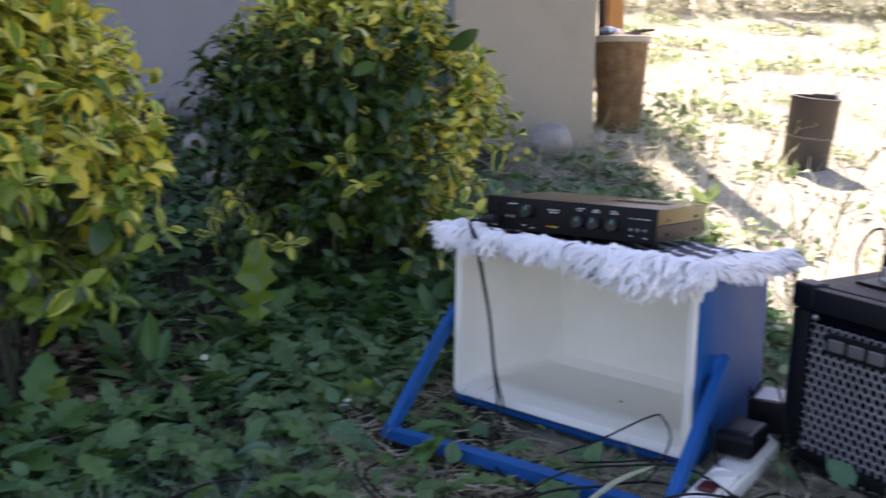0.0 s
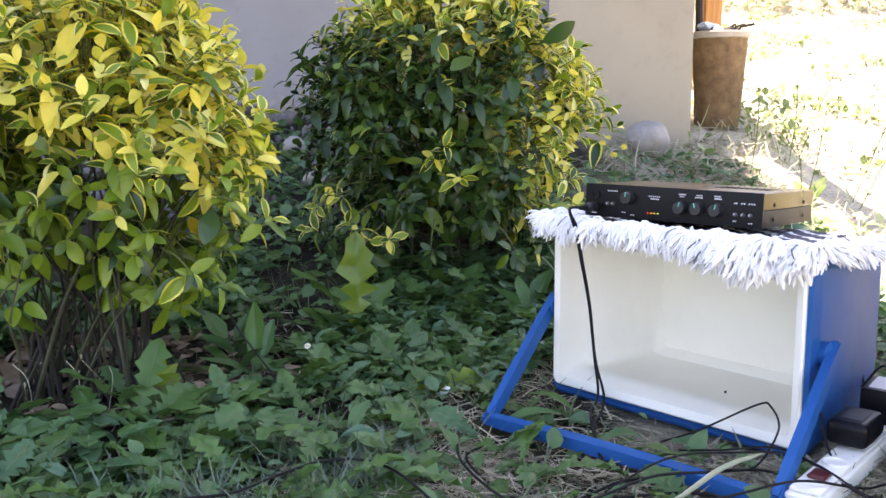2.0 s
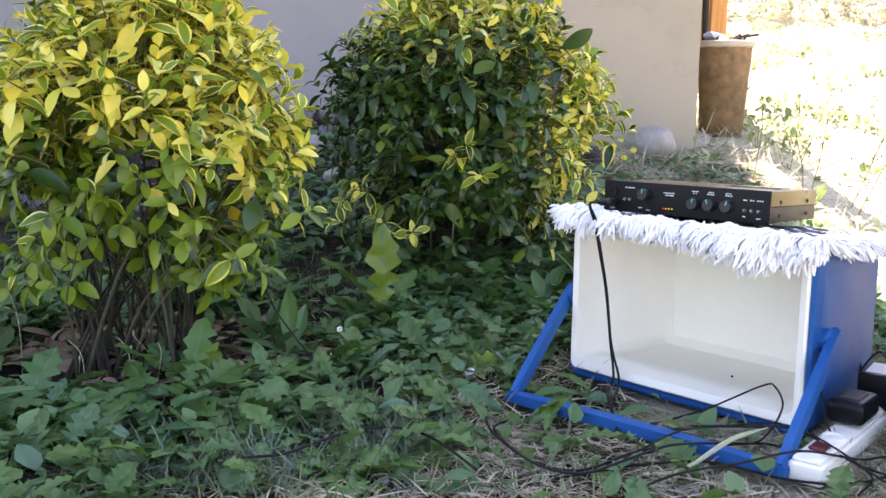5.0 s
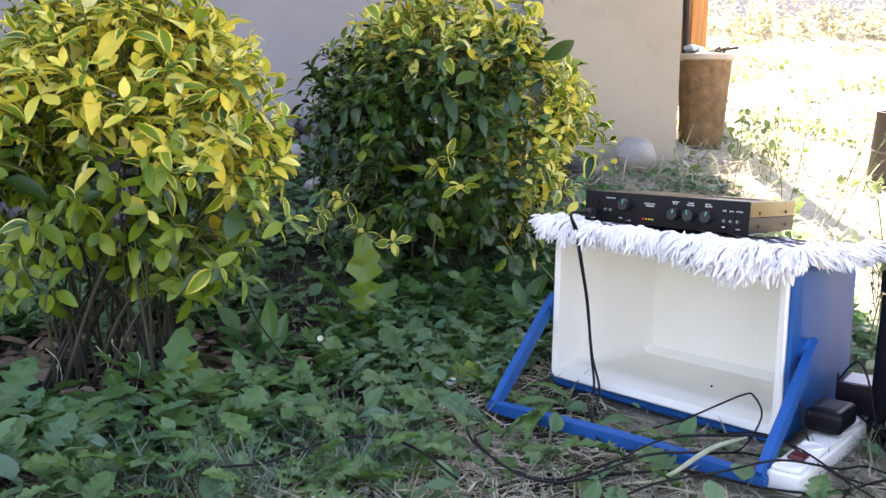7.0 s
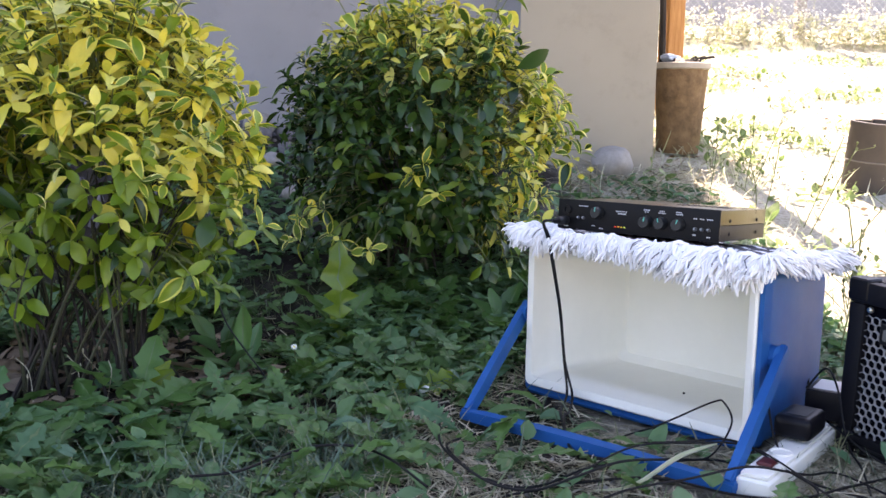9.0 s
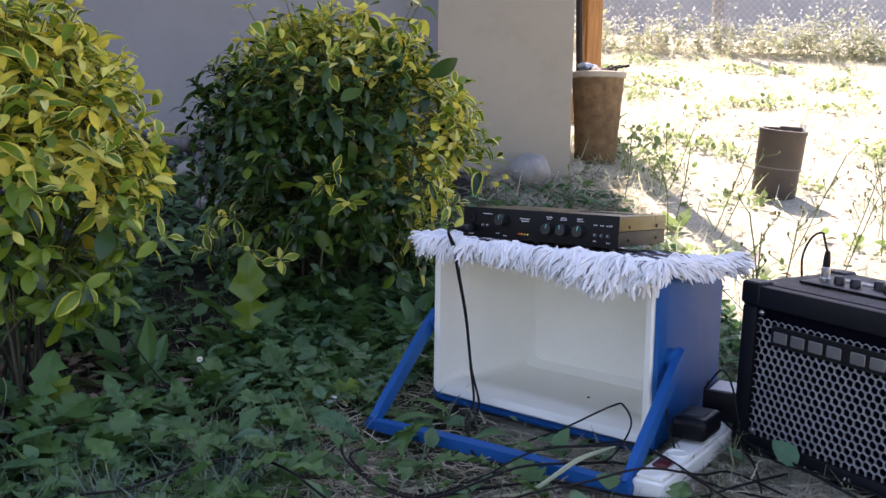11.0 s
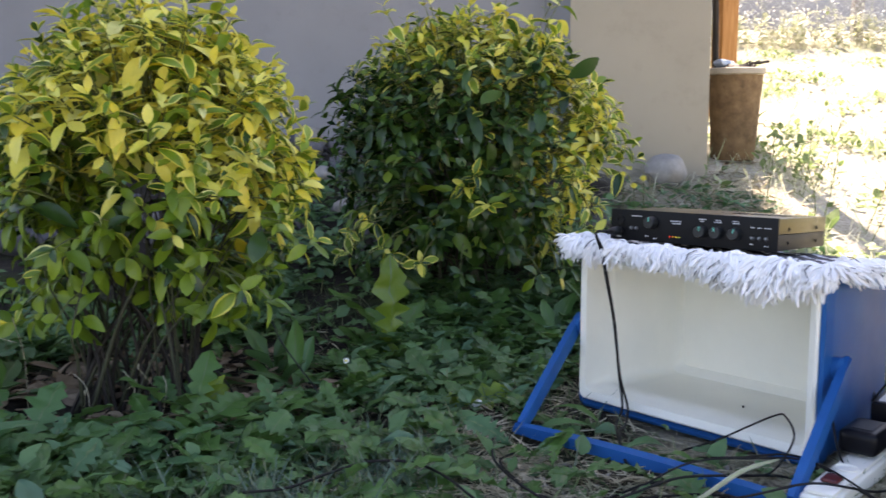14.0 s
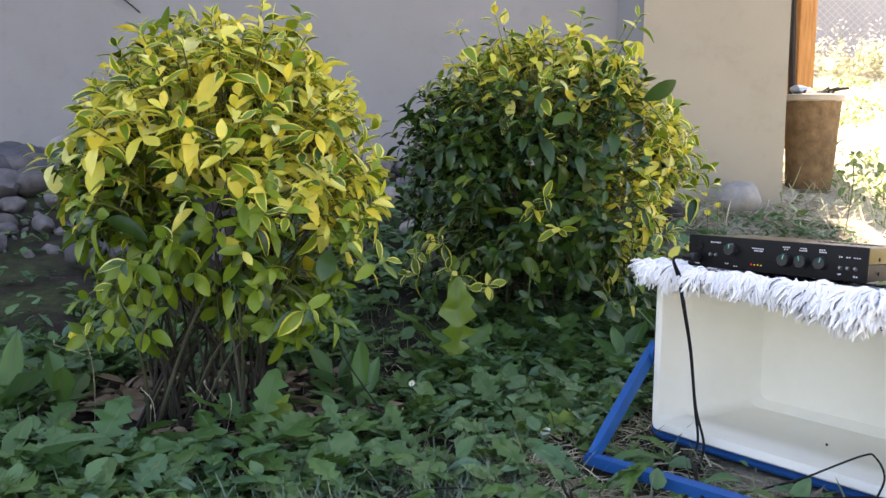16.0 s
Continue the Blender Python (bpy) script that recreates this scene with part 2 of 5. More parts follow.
def data_mesh(name, verts, faces, material, mats=None, smooth=False):
    me = bpy.data.meshes.new(name)
    me.from_pydata([tuple(v) for v in verts], [], faces)
    for x in material if isinstance(material, (list, tuple)) else [material]:
        me.materials.append(x)
    if mats is not None:
        me.polygons.foreach_set("material_index", mats)
    if smooth:
        me.shade_smooth()
    me.update()
    return me


def thing(name, m, label, category, group="", kind=""):
    ob = new(name)
    ob.empty_display_size = 0.05
    ob.matrix_world = m
    return tagged(ob, label, category, group, kind)


def part(name, bm, material, parent, label="", at=None, smooth=True):
    """Links a bmesh (or ready mesh data) as one mesh object under its thing or part."""
    me = bm if isinstance(bm, bpy.types.Mesh) else mesh_of(name, bm, material, smooth)
    ob = new(name, me)
    ob.parent = parent
    if at is not None:
        ob.matrix_basis = at
    return tagged(ob, label)


def solo(name, bm, material, m, label, category, group="", kind="", smooth=True):
    me = bm if isinstance(bm, bpy.types.Mesh) else mesh_of(name, bm, material, smooth)
    ob = new(name, me)
    ob.matrix_world = m
    return tagged(ob, label, category, group, kind)


def box(bm, x0, x1, y0, y1, z0, z1, bevel=0.0, seg=2):
    r = bmesh.ops.create_cube(bm, size=1)
    vs = r["verts"]
    for v in vs:
        v.co = Vector((x0 if v.co.x < 0 else x1, y0 if v.co.y < 0 else y1, z0 if v.co.z < 0 else z1))
    if bevel:
        bmesh.ops.bevel(bm, geom=list({e for v in vs for e in v.link_edges}), offset=bevel, segments=seg, profile=0.6, affect="EDGES")
    return bm


def lathe(bm, rings, n=20, m=Matrix.Identity(4), cap0=True, cap1=True):
    """Rings of (radius, z) turned round z."""
    loops = []
    for r, z in rings:
        loops.append([bm.verts.new(m @ Vector((r * math.cos(k * math.tau / n), r * math.sin(k * math.tau / n), z))) for k in range(n)])
    for a, b in zip(loops, loops[1:]):
        for k in range(n):
            bm.faces.new((a[k], a[(k + 1) % n], b[(k + 1) % n], b[k]))
    if cap0:
        bm.faces.new(loops[0][::-1])
    if cap1:
        bm.faces.new(loops[-1])
    return bm


def tube_path(bm, pts, radii, n=7):
    """A round bar along points."""
    loops = []
    for i, p in enumerate(pts):
        p = Vector(p)
        d = (Vector(pts[min(i + 1, len(pts) - 1)]) - Vector(pts[max(i - 1, 0)])).normalized()
        a = d.orthogonal().normalized()
        if loops:
            a = (loops[-1][1] - d * loops[-1][1].dot(d)).normalized()
        b = d.cross(a)
        r = radii[i] if isinstance(radii, (list, tuple)) else radii
        loops.append(([bm.verts.new(p + r * (a * math.cos(k * math.tau / n) + b * math.sin(k * math.tau / n))) for k in range(n)], a))
    for (u, _), (v, _) in zip(loops, loops[1:]):
        for k in range(n):
            bm.faces.new((u[k], u[(k + 1) % n], v[(k + 1) % n], v[k]))
    bm.faces.new(loops[0][0][::-1])
    bm.faces.new(loops[-1][0])
    return bm


def spline(pts, steps=6):
    """Catmull-Rom through the points."""
    P = [Vector(p) for p in pts]
    P = [2 * P[0] - P[1]] + P + [2 * P[-1] - P[-2]]
    out = []
    for i in range(1, len(P) - 2):
        a, b, c, d = P[i - 1 : i + 3]
        for k in range(steps):
            t = k / steps
            out.append(0.5 * ((2 * b) + (c - a) * t + (2 * a - 5 * b + 4 * c - d) * t * t + (3 * b - a - 3 * c + d) * t**3))
    return out + [P[-2]]


def rough_up(bm, amp, scale, seed=0.0):
    for v in bm.verts:
        v.co += Vector(noise.noise_vector(v.co * scale + Vector((seed, seed * 1.7, 3.1)))) * amp
    return bm


rng = random.Random(7)


# ---- ground ----
def land(x, y):
    """Height of the ground: level by the camera, a bank towards the house, a lawn that climbs to the fence."""
    foot = float(np.interp(x, [-1.4, 0.4, 1.4, 4.0], [0.47, 0.315, 0.235, 0.18]))
    z = 0.0
    if y > 1.75:
        z = foot * min((y - 1.75) / 1.9, 1.0) ** 1.15
    if y > 3.65:
        z += 0.2 * (min(y, 10.5) - 3.65)
    return z


def land_rough(x, y):
    near = max(0.0, 1 - max(abs(x), abs(y - 2)) / 9)
    return land(x, y) + near * (0.012 * noise.noise((x * 5, y * 5, 0)) + 0.006 * noise.noise((x * 17, y * 17, 2)) - 0.006)


def build_ground():
    xs = np.concatenate([[-400, -120, -40, -15, -8], np.arange(-4, 4.01, 0.05), [4.4, 5, 6, 7, 8, 9, 12, 20, 50, 130, 400]])
    ys = np.concatenate([[-400, -120, -40, -12, -5, -2.5, -1.2], np.arange(-0.5, 4.6, 0.05), np.arange(4.7, 10.7, 0.25), [11.5, 13, 16, 22, 40, 90, 200, 420]])
    verts = [(x, y, land_rough(x, y)) for y in ys for x in xs]
    n = len(xs)
    faces = [(j * n + i, j * n + i + 1, (j + 1) * n + i + 1, (j + 1) * n + i) for j in range(len(ys) - 1) for i in range(n - 1)]
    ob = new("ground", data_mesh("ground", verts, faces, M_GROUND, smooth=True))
    tagged(ob, "uneven garden soil with dry straw and sparse grass", "ground", kind="structure")


build_ground()


# ---- house ----
def wall_prism(name, outline, z0, z1, material, label):
    """An upright block over a plan outline."""
    bm = bmesh.new()
    lo = [bm.verts.new((x, y, z0)) for x, y in outline]
    hi = [bm.verts.new((x, y, z1)) for x, y in outline]
    k = len(outline)
    for i in range(k):
        bm.faces.new((lo[i], lo[(i + 1) % k], hi[(i + 1) % k], hi[i]))
    bm.faces.new(lo[::-1])
    bm.faces.new(hi)
    return solo(name, bm, material, Matrix.Identity(4), label, name.split("_")[0], kind="structure", smooth=False)


wall_prism("wall_main", [(-9, 3.85), (-0.105, 3.87), (-0.105, 4.2), (-9, 4.2)], 0.2, 6.0, M_WALL, "shaded grey rendered house wall")
wall_prism("wall_recess", [(-0.105, 3.872), (-0.002, 3.715), (-0.002, 4.2), (-0.105, 4.2)], 0.15, 6.0, M_WALL, "grey angled return beside the pier")
wall_prism("wall_pier", [(-0.002, 3.68), (0.565, 3.727), (0.47, 8.5), (-0.002, 8.5)], 0.15, 6.0, M_PIER, "rendered pier at the house corner, tinted warm for lawn bounce")
# rear wall and roof are unseen, added so the house blocks the sun
wall_prism("wall_back", [(-9, 8.2), (-0.004, 8.2), (-0.004, 8.5), (-9, 8.5)], 0.2, 6.0, M_WALL, "unseen rear wall added to close the house")
wall_prism("roof_slab", [(-9, 3.58), (0.55, 3.69), (0.47, 8.6), (-9, 8.6)], 6.004, 6.2, M_FARWALL, "unseen roof slab added to close the house and hold its shade")


# ---- cool box lying on its side ----
BOX = pose(0.147, 1.346, 0.0, 0, 0, -42.5)


def build_cool_box():
    t = thing("cool_box", BOX, "blue cool box with white liner lying on its side in grass", "cool box")
    c, hw, hb, dep, zf, zb = 0.0, 0.242, 0.222, 0.29, 0.302, 0.272

    def ring(bm, y, half, z0, z1, r, n=5):
        vs = []
        for cx, cz, a0 in ((c + half - r, z1 - r, 0), (c - half + r, z1 - r, 90), (c - half + r, z0 + r, 180), (c + half - r, z0 + r, 270)):
            for k in range(n):
                a = radians(a0 + 90 * k / (n - 1))
                vs.append(bm.verts.new((cx + r * math.cos(a), y, cz + r * math.sin(a))))
        return vs

    def skin(bm, loops):
        for a, b in zip(loops, loops[1:]):
            k = len(a)
            for i in range(k):
                bm.faces.new((a[i], a[(i + 1) % k], b[(i + 1) % k], b[i]))

    bm = bmesh.new()
    loops = [ring(bm, 0.018, hw - 0.02, 0.02, zf - 0.02, 0.012), ring(bm, 0.0, hw - 0.006, 0.006, zf - 0.006, 0.016), ring(bm, 0.004, hw, 0.0, zf, 0.018), ring(bm, 0.03, hw, 0.0, zf, 0.018), ring(bm, 0.034, hw - 0.004, 0.003, zf - 0.004, 0.018), ring(bm, dep - 0.02, hb, 0.003, zb, 0.02), ring(bm, dep, hb - 0.015, 0.018, zb - 0.015, 0.015)]
    skin(bm, loops)
    bm.faces.new(loops[-1])
    part("shell", bm, M_BLUE, t, "scuffed blue outer shell")
    bm = bmesh.new()
    loops = [ring(bm, 0.012, hw - 0.008, 0.018, zf - 0.008, 0.014), ring(bm, -0.004, hw - 0.007, 0.017, zf - 0.007, 0.014), ring(bm, -0.007, hw - 0.010, 0.020, zf - 0.011, 0.012), ring(bm, -0.004, hw - 0.021, 0.034, zf - 0.021, 0.012), ring(bm, 0.03, hw - 0.024, 0.037, zf - 0.025, 0.014), ring(bm, 0.058, hw - 0.026, 0.04, zf - 0.027, 0.016), ring(bm, 0.064, hw - 0.03, 0.036, zf - 0.031, 0.018), ring(bm, 0.07, hw - 0.033, 0.032, zf - 0.034, 0.018), ring(bm, 0.235, hb - 0.028, 0.034, zb - 0.03, 0.022), ring(bm, 0.253, hb - 0.042, 0.048, zb - 0.044, 0.016)]
    skin(bm, loops)
    bm.faces.new(loops[-1])
    part("liner", bm, M_WHITE, t, "white moulded inner liner")
    bm = bmesh.new()
    bmesh.ops.create_icosphere(bm, subdivisions=1, radius=0.0025)
    part("drain_mark", bm, M_BLACKMETAL, t, "small dark spot on the floor", at=pose(0.04, 0.12, 0.0345))
    # the bail, swung down on to the grass
    left, right = Vector((-0.256, 0.012, 0.155)), Vector((0.256, 0.045, 0.155))
    fl, fr = Vector((-0.172, -0.230, 0.02)), Vector((0.302, -0.190, 0.02))
    bm = bmesh.new()
    prev = None
    d = (fr - fl).normalized()
    s = Vector((-d.y, d.x, 0))
    for k in range(13):
        f = k / 12
        p = (fl - d * 0.01).lerp(fr + d * 0.01, f) + Vector((0, 0, 0.004 * math.sin(f * math.pi) - 0.003))
        half = 0.0095 + 0.003 * math.sin(f * math.pi)
        q = [bm.verts.new(p + s * half * i + Vector((0, 0, 0.009 * j))) for i, j in ((1, 1), (1, -1), (-1, -1), (-1, 1))]
        if prev:
            for i in range(4):
                bm.faces.new((prev[i], prev[(i + 1) % 4], q[(i + 1) % 4], q[i]))
        else:
            bm.faces.new(q[::-1])
        prev = q
    bm.faces.new(prev)
    bmesh.ops.bevel(bm, geom=[e for e in bm.edges if abs((e.verts[0].co - e.verts[1].co).normalized().dot(d)) > 0.9], offset=0.004, segments=2, affect="EDGES")
    h = part("handle", bm, M_BLUE, t, "blue bail handle folded down on the ground")
    for a, b in ((left, fl), (right, fr)):
        bm = bmesh.new()
        d = (b - a).normalized()
        s = d.cross(Vector((1, 0.1, 0))).normalized()
        w = Vector((1, 0.1, 0)).normalized()
        prev = None
        for k in range(7):
            f = k / 6
            p = a.lerp(b, f) - d * 0.02 * (1 - f)
            half = 0.0125 - 0.0015 * f
            q = [bm.verts.new(p + s * half * i + w * 0.007 * j) for i, j in ((1, 1), (1, -1), (-1, -1), (-1, 1))]
            if prev:
                for i in range(4):
                    bm.faces.new((prev[i], prev[(i + 1) % 4], q[(i + 1) % 4], q[i]))
            else:
                bm.faces.new(q[::-1])
            prev = q
        bm.faces.new(prev)
        bmesh.ops.bevel(bm, geom=[e for e in bm.edges if abs((e.verts[0].co - e.verts[1].co).normalized().dot(d)) > 0.9], offset=0.003, segments=2, affect="EDGES")
        part("arm", bm, M_BLUE, h)
    for p, sx in ((left, -1), (right, 1)):
        bm = bmesh.new()
        lathe(bm, [(0.019, -0.006), (0.019, 0.006), (0.012, 0.011)], 16, pose(p.x - sx * 0.012, p.y, p.z, 0, 90 * sx, 0))
        part("pivot_boss", bm, M_BLUE, t)


build_cool_box()


# ---- fringed rug on the box ----
def tassel_mesh(seed):
    """A frayed cotton tuft: strands leave the edge, bend over it and hang in loose clumps."""
    r = random.Random(seed)
    bm = bmesh.new()
    for k in range(17):
        ln = r.uniform(0.022, 0.056)
        x, y = r.uniform(-0.009, 0.009), r.uniform(-0.004, 0.012)
        dx, dy = r.gauss(0, 0.011), r.uniform(-0.014, 0.01)
        w, ph, wob = r.uniform(4, 9), r.uniform(0, 6.28), r.uniform(0.0015, 0.0042)
        pts = [(x + dx * f + wob * math.sin(f * w + ph), y - 0.016 * math.sin(f * 1.6) + dy * f + wob * math.cos(f * w * 0.8 + ph), 0.006 * math.sin(f * 3) - ln * f ** 1.6) for f in (0, 0.2, 0.4, 0.6, 0.8, 0.93, 1)]
        n0 = len(bm.faces)
        dark = r.random() < 0.07
        thick = r.uniform(0.8, 1.25)
        tube_path(bm, pts, [v * thick for v in (0.0018, 0.0023, 0.0026, 0.0027, 0.0027, 0.0022, 0.0008)] if not dark else 0.001, 5)
        if dark:
            bm.faces.ensure_lookup_table()
            for f in bm.faces[n0:]:
                f.material_index = 1
    return mesh_of("tassel", bm, [M_TASSEL, M_RUGDARK])


def build_rug():
    t = thing("fringed_rug", BOX @ pose(0.0, 0.0, 0.304, -4.0, 0, 0), "grey woven rug with white fringe draped on the cool box", "rug")
    bm = bmesh.new()
    nx, ny = 46, 34
    top = {}
    for i in range(nx + 1):
        for j in range(ny + 1):
            x, y = -0.25 + 0.5 * i / nx, -0.012 + 0.31 * j / ny
            wob = 0.003 * noise.noise((x * 20, y * 20, 1)) + 0.0012 * (((i + j) % 2) * 2 - 1)
            drop = 0.012 * (max(0, abs(x) - 0.23) / 0.02) ** 2
            top[i, j] = bm.verts.new((x + 0.004 * noise.noise((x * 9, y * 9, 4)), y, 0.012 + wob - drop * 0.6))
    for i in range(nx):
        for j in range(ny):
            f = bm.faces.new((top[i, j], top[i + 1, j], top[i + 1, j + 1], top[i, j + 1]))
            f.material_index = 0 if ((i // 2 + j // 2) % 3 or (i * 7 + j * 3) % 5 == 0) else 1
    part("mat", mesh_of("mat", bm, [M_RUGDARK, M_TASSEL], True), None, t, "dark grey and white weave")
    bm = bmesh.new()
    box(bm, -0.251, 0.251, -0.013, 0.298, 0.004, 0.009, 0.002, 1)
    part("backing", bm, M_RUGDARK, t)
    kinds = [tassel_mesh(s) for s in range(14)]
    r = random.Random(3)

    def hang(x, y, turn, tilt, s):
        part("tassel", r.choice(kinds), None, t, at=pose(x, y, 0.014 + r.uniform(-0.003, 0.004), tilt, r.uniform(-22, 22), turn + r.uniform(-38, 38)) @ Matrix.Diagonal((s, s, s, 1)))

    for k in range(150):
        f = k / 149
        hang(-0.255 + 0.51 * f, -0.010 + r.uniform(-0.006, 0.008), 0, r.uniform(-38, 6), r.uniform(0.6, 0.92) + 0.22 * noise.noise((f * 9, 0, 2)) + 0.55 * math.exp(-(((f - 0.78) / 0.15) ** 2)) * (1 - 0.3 * (k % 3 == 0)))
    for k in range(60):
        hang(0.25 + r.uniform(-0.008, 0.008), -0.012 + 0.26 * k / 59, 90, r.uniform(-72, -30), r.uniform(0.6, 0.9))
    for k in range(34):
        hang(-0.252 + r.uniform(-0.006, 0.006), -0.012 + 0.2 * k / 33, -90, r.uniform(-60, -30), r.uniform(0.65, 0.95))
    # a few tufts thrown back over the edge
    for x in (0.03, 0.075, 0.09, 0.12, 0.14, 0.18, -0.1):
        hang(x, 0.012, r.uniform(-30, 30), r.uniform(45, 80), r.uniform(0.6, 0.8))


build_rug()


# ---- audio interface ----
IFACE = pose(0.024, 1.490, 0.3255, -3.0, 0, -34.0)


def build_interface():
    t = thing("audio_interface", IFACE, "black metal audio interface with four knobs resting on the rug", "audio interface")
    W, D, H = 0.31, 0.235, 0.054
    bm = bmesh.new()
    box(bm, 0, W, 0.004, D, 0.0, H * 0.5, 0.0015)
    part("chassis", bm, M_BLACKMETAL, t)
    bm = bmesh.new()
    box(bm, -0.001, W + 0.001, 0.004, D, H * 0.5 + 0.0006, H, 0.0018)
    lid = part("lid", bm, M_LID, t, "satin black lid tinted gold for the lawn reflection")
    for k in range(9):
        bm = bmesh.new()
        box(bm, 0.185 + k * 0.011, 0.189 + k * 0.011, 0.11, 0.16, H + 0.0003, H + 0.0012, 0.0003, 1)
        part("vent_slot", bm, M_BLACKMETAL, lid)
    bm = bmesh.new()
    box(bm, -0.002, W + 0.002, 0.0, 0.004, -0.001, H + 0.001, 0.0012)
    fp = part("front_panel", bm, M_BLACKMETAL, t)
    front = pose(0, 0, 0, 90, 0, 0)
    for x, z, r in ((0.082, 0.034, 0.0115), (0.178, 0.024, 0.0115), (0.207, 0.024, 0.0115), (0.239, 0.024, 0.0115)):
        bm = bmesh.new()
        lathe(bm, [(r, 0), (r * 0.98, 0.004), (r * 0.86, 0.014), (r * 0.8, 0.0155)], 20)
        k = part("knob", bm, M_KNOB, fp, at=pose(x, 0, z) @ front)
        bm = bmesh.new()
        box(bm, -0.0009, 0.0009, 0.002, r * 0.85, 0.0150, 0.0163, 0.0003, 1)
        part("pointer", bm, M_TEAL, k, "teal pointer line", at=pose(0, 0, 0, 0, 0, rng.uniform(-20, 30)))
    for x, z in ((0.018, 0.036), (0.018, 0.015)):
        bm = bmesh.new()
        lathe(bm, [(0.0085, 0), (0.0085, 0.003), (0.005, 0.003), (0.005, 0.001)], 18)
        part("jack_socket", bm, M_BLACKMETAL, fp, at=pose(x, 0, z) @ front)
    for x in (0.269, 0.281, 0.293):
        bm = bmesh.new()
        lathe(bm, [(0.0034, 0), (0.003, 0.0015), (0.0019, 0.005), (0.002, 0.0065)], 12)
        part("toggle", bm, M_SILVER, fp, "small metal toggle", at=pose(x, 0, 0.019) @ pose(0, 0, 0, 80, 0, 0))
    for x in (0.042, 0.052):
        bm = bmesh.new()
        lathe(bm, [(0.0034, 0), (0.003, 0.0015), (0.0019, 0.005)], 12)
        part("toggle", bm, M_SILVER, fp, at=pose(x, 0, 0.022) @ pose(0, 0, 0, 80, 0, 0))
    for x, col in ((0.118, (0.9, 0.05, 0.02)), (0.124, (0.8, 0.3, 0.02)), (0.130, (0.7, 0.5, 0.05)), (0.136, (0.5, 0.6, 0.1))):
        m = Mat("led_lens", 0.2)
        m.color(col)
        m.b.inputs["Emission Color"].default_value = (*col, 1)
        m.b.inputs["Emission Strength"].default_value = 0.12
        bm = bmesh.new()
        box(bm, -0.0013, 0.0013, -0.001, 0.0, -0.0011, 0.0011, 0.0004, 1)
        part("led", bm, m.m, fp, "small lit indicator", at=pose(x, 0, 0.011))
    bars = ((0.012, 0.037, 0.014), (0.041, 0.043, 0.02), (0.118, 0.038, 0.022), (0.122, 0.034, 0.016), (0.172, 0.0445, 0.013), (0.174, 0.041, 0.009), (0.202, 0.0445, 0.011), (0.2, 0.041, 0.014), (0.233, 0.0445, 0.011), (0.233, 0.041, 0.013), (0.265, 0.036, 0.007), (0.277, 0.036, 0.008), (0.289, 0.036, 0.012), (0.265, 0.008, 0.006), (0.29, 0.006, 0.008), (0.012, 0.004, 0.01), (0.07, 0.008, 0.008), (0.086, 0.0045, 0.009))
    for x, z, w in bars:
        bm = bmesh.new()
        n = max(2, int(w / 0.0032))
        for k in range(n):
            box(bm, x + k * w / n, x + k * w / n + 0.0023, -0.0005, 0.0, z, z + 0.0019)
        part("print_bar", bm, M_PRINT, fp, "tiny white printing")
    for y in (0.05, 0.185):
        for z in (0.012, 0.035):
            bm = bmesh.new()
            lathe(bm, [(0.0034, 0), (0.003, 0.0016), (0.0012, 0.0016), (0.0012, 0.0006)], 10)
            part("side_screw", bm, M_BLACKMETAL, t, at=pose(W + 0.001, y, z, 0, 90, 0))
    for x, y in ((0.02, 0.02), (W - 0.02, 0.02), (0.02, D - 0.02), (W - 0.02, D - 0.02)):
        bm = bmesh.new()
        lathe(bm, [(0.006, -0.004), (0.007, 0.0)], 12)
        part("rubber_foot", bm, M_KNOB, t, at=pose(x, y, 0))


build_interface()

plug = thing("jack_plug", IFACE @ pose(0.018, -0.003, 0.015, 90, 0, 0), "black jack plug in the front of the audio interface", "plug")
bm = bmesh.new()
lathe(bm, [(0.0032, -0.004), (0.0078, 0.001), (0.0085, 0.006), (0.008, 0.026), (0.0055, 0.03)], 16)
part("barrel", bm, M_KNOB, plug)
bm = bmesh.new()
lathe(bm, [(0.0055, 0.0305), (0.005, 0.038), (0.0034, 0.05)], 12)
part("boot", bm, M_RUBBER, plug)

# ---- guitar amplifier ----
AMP = pose(0.475, 1.24, 0.004, 0, 2.0, -58.0)


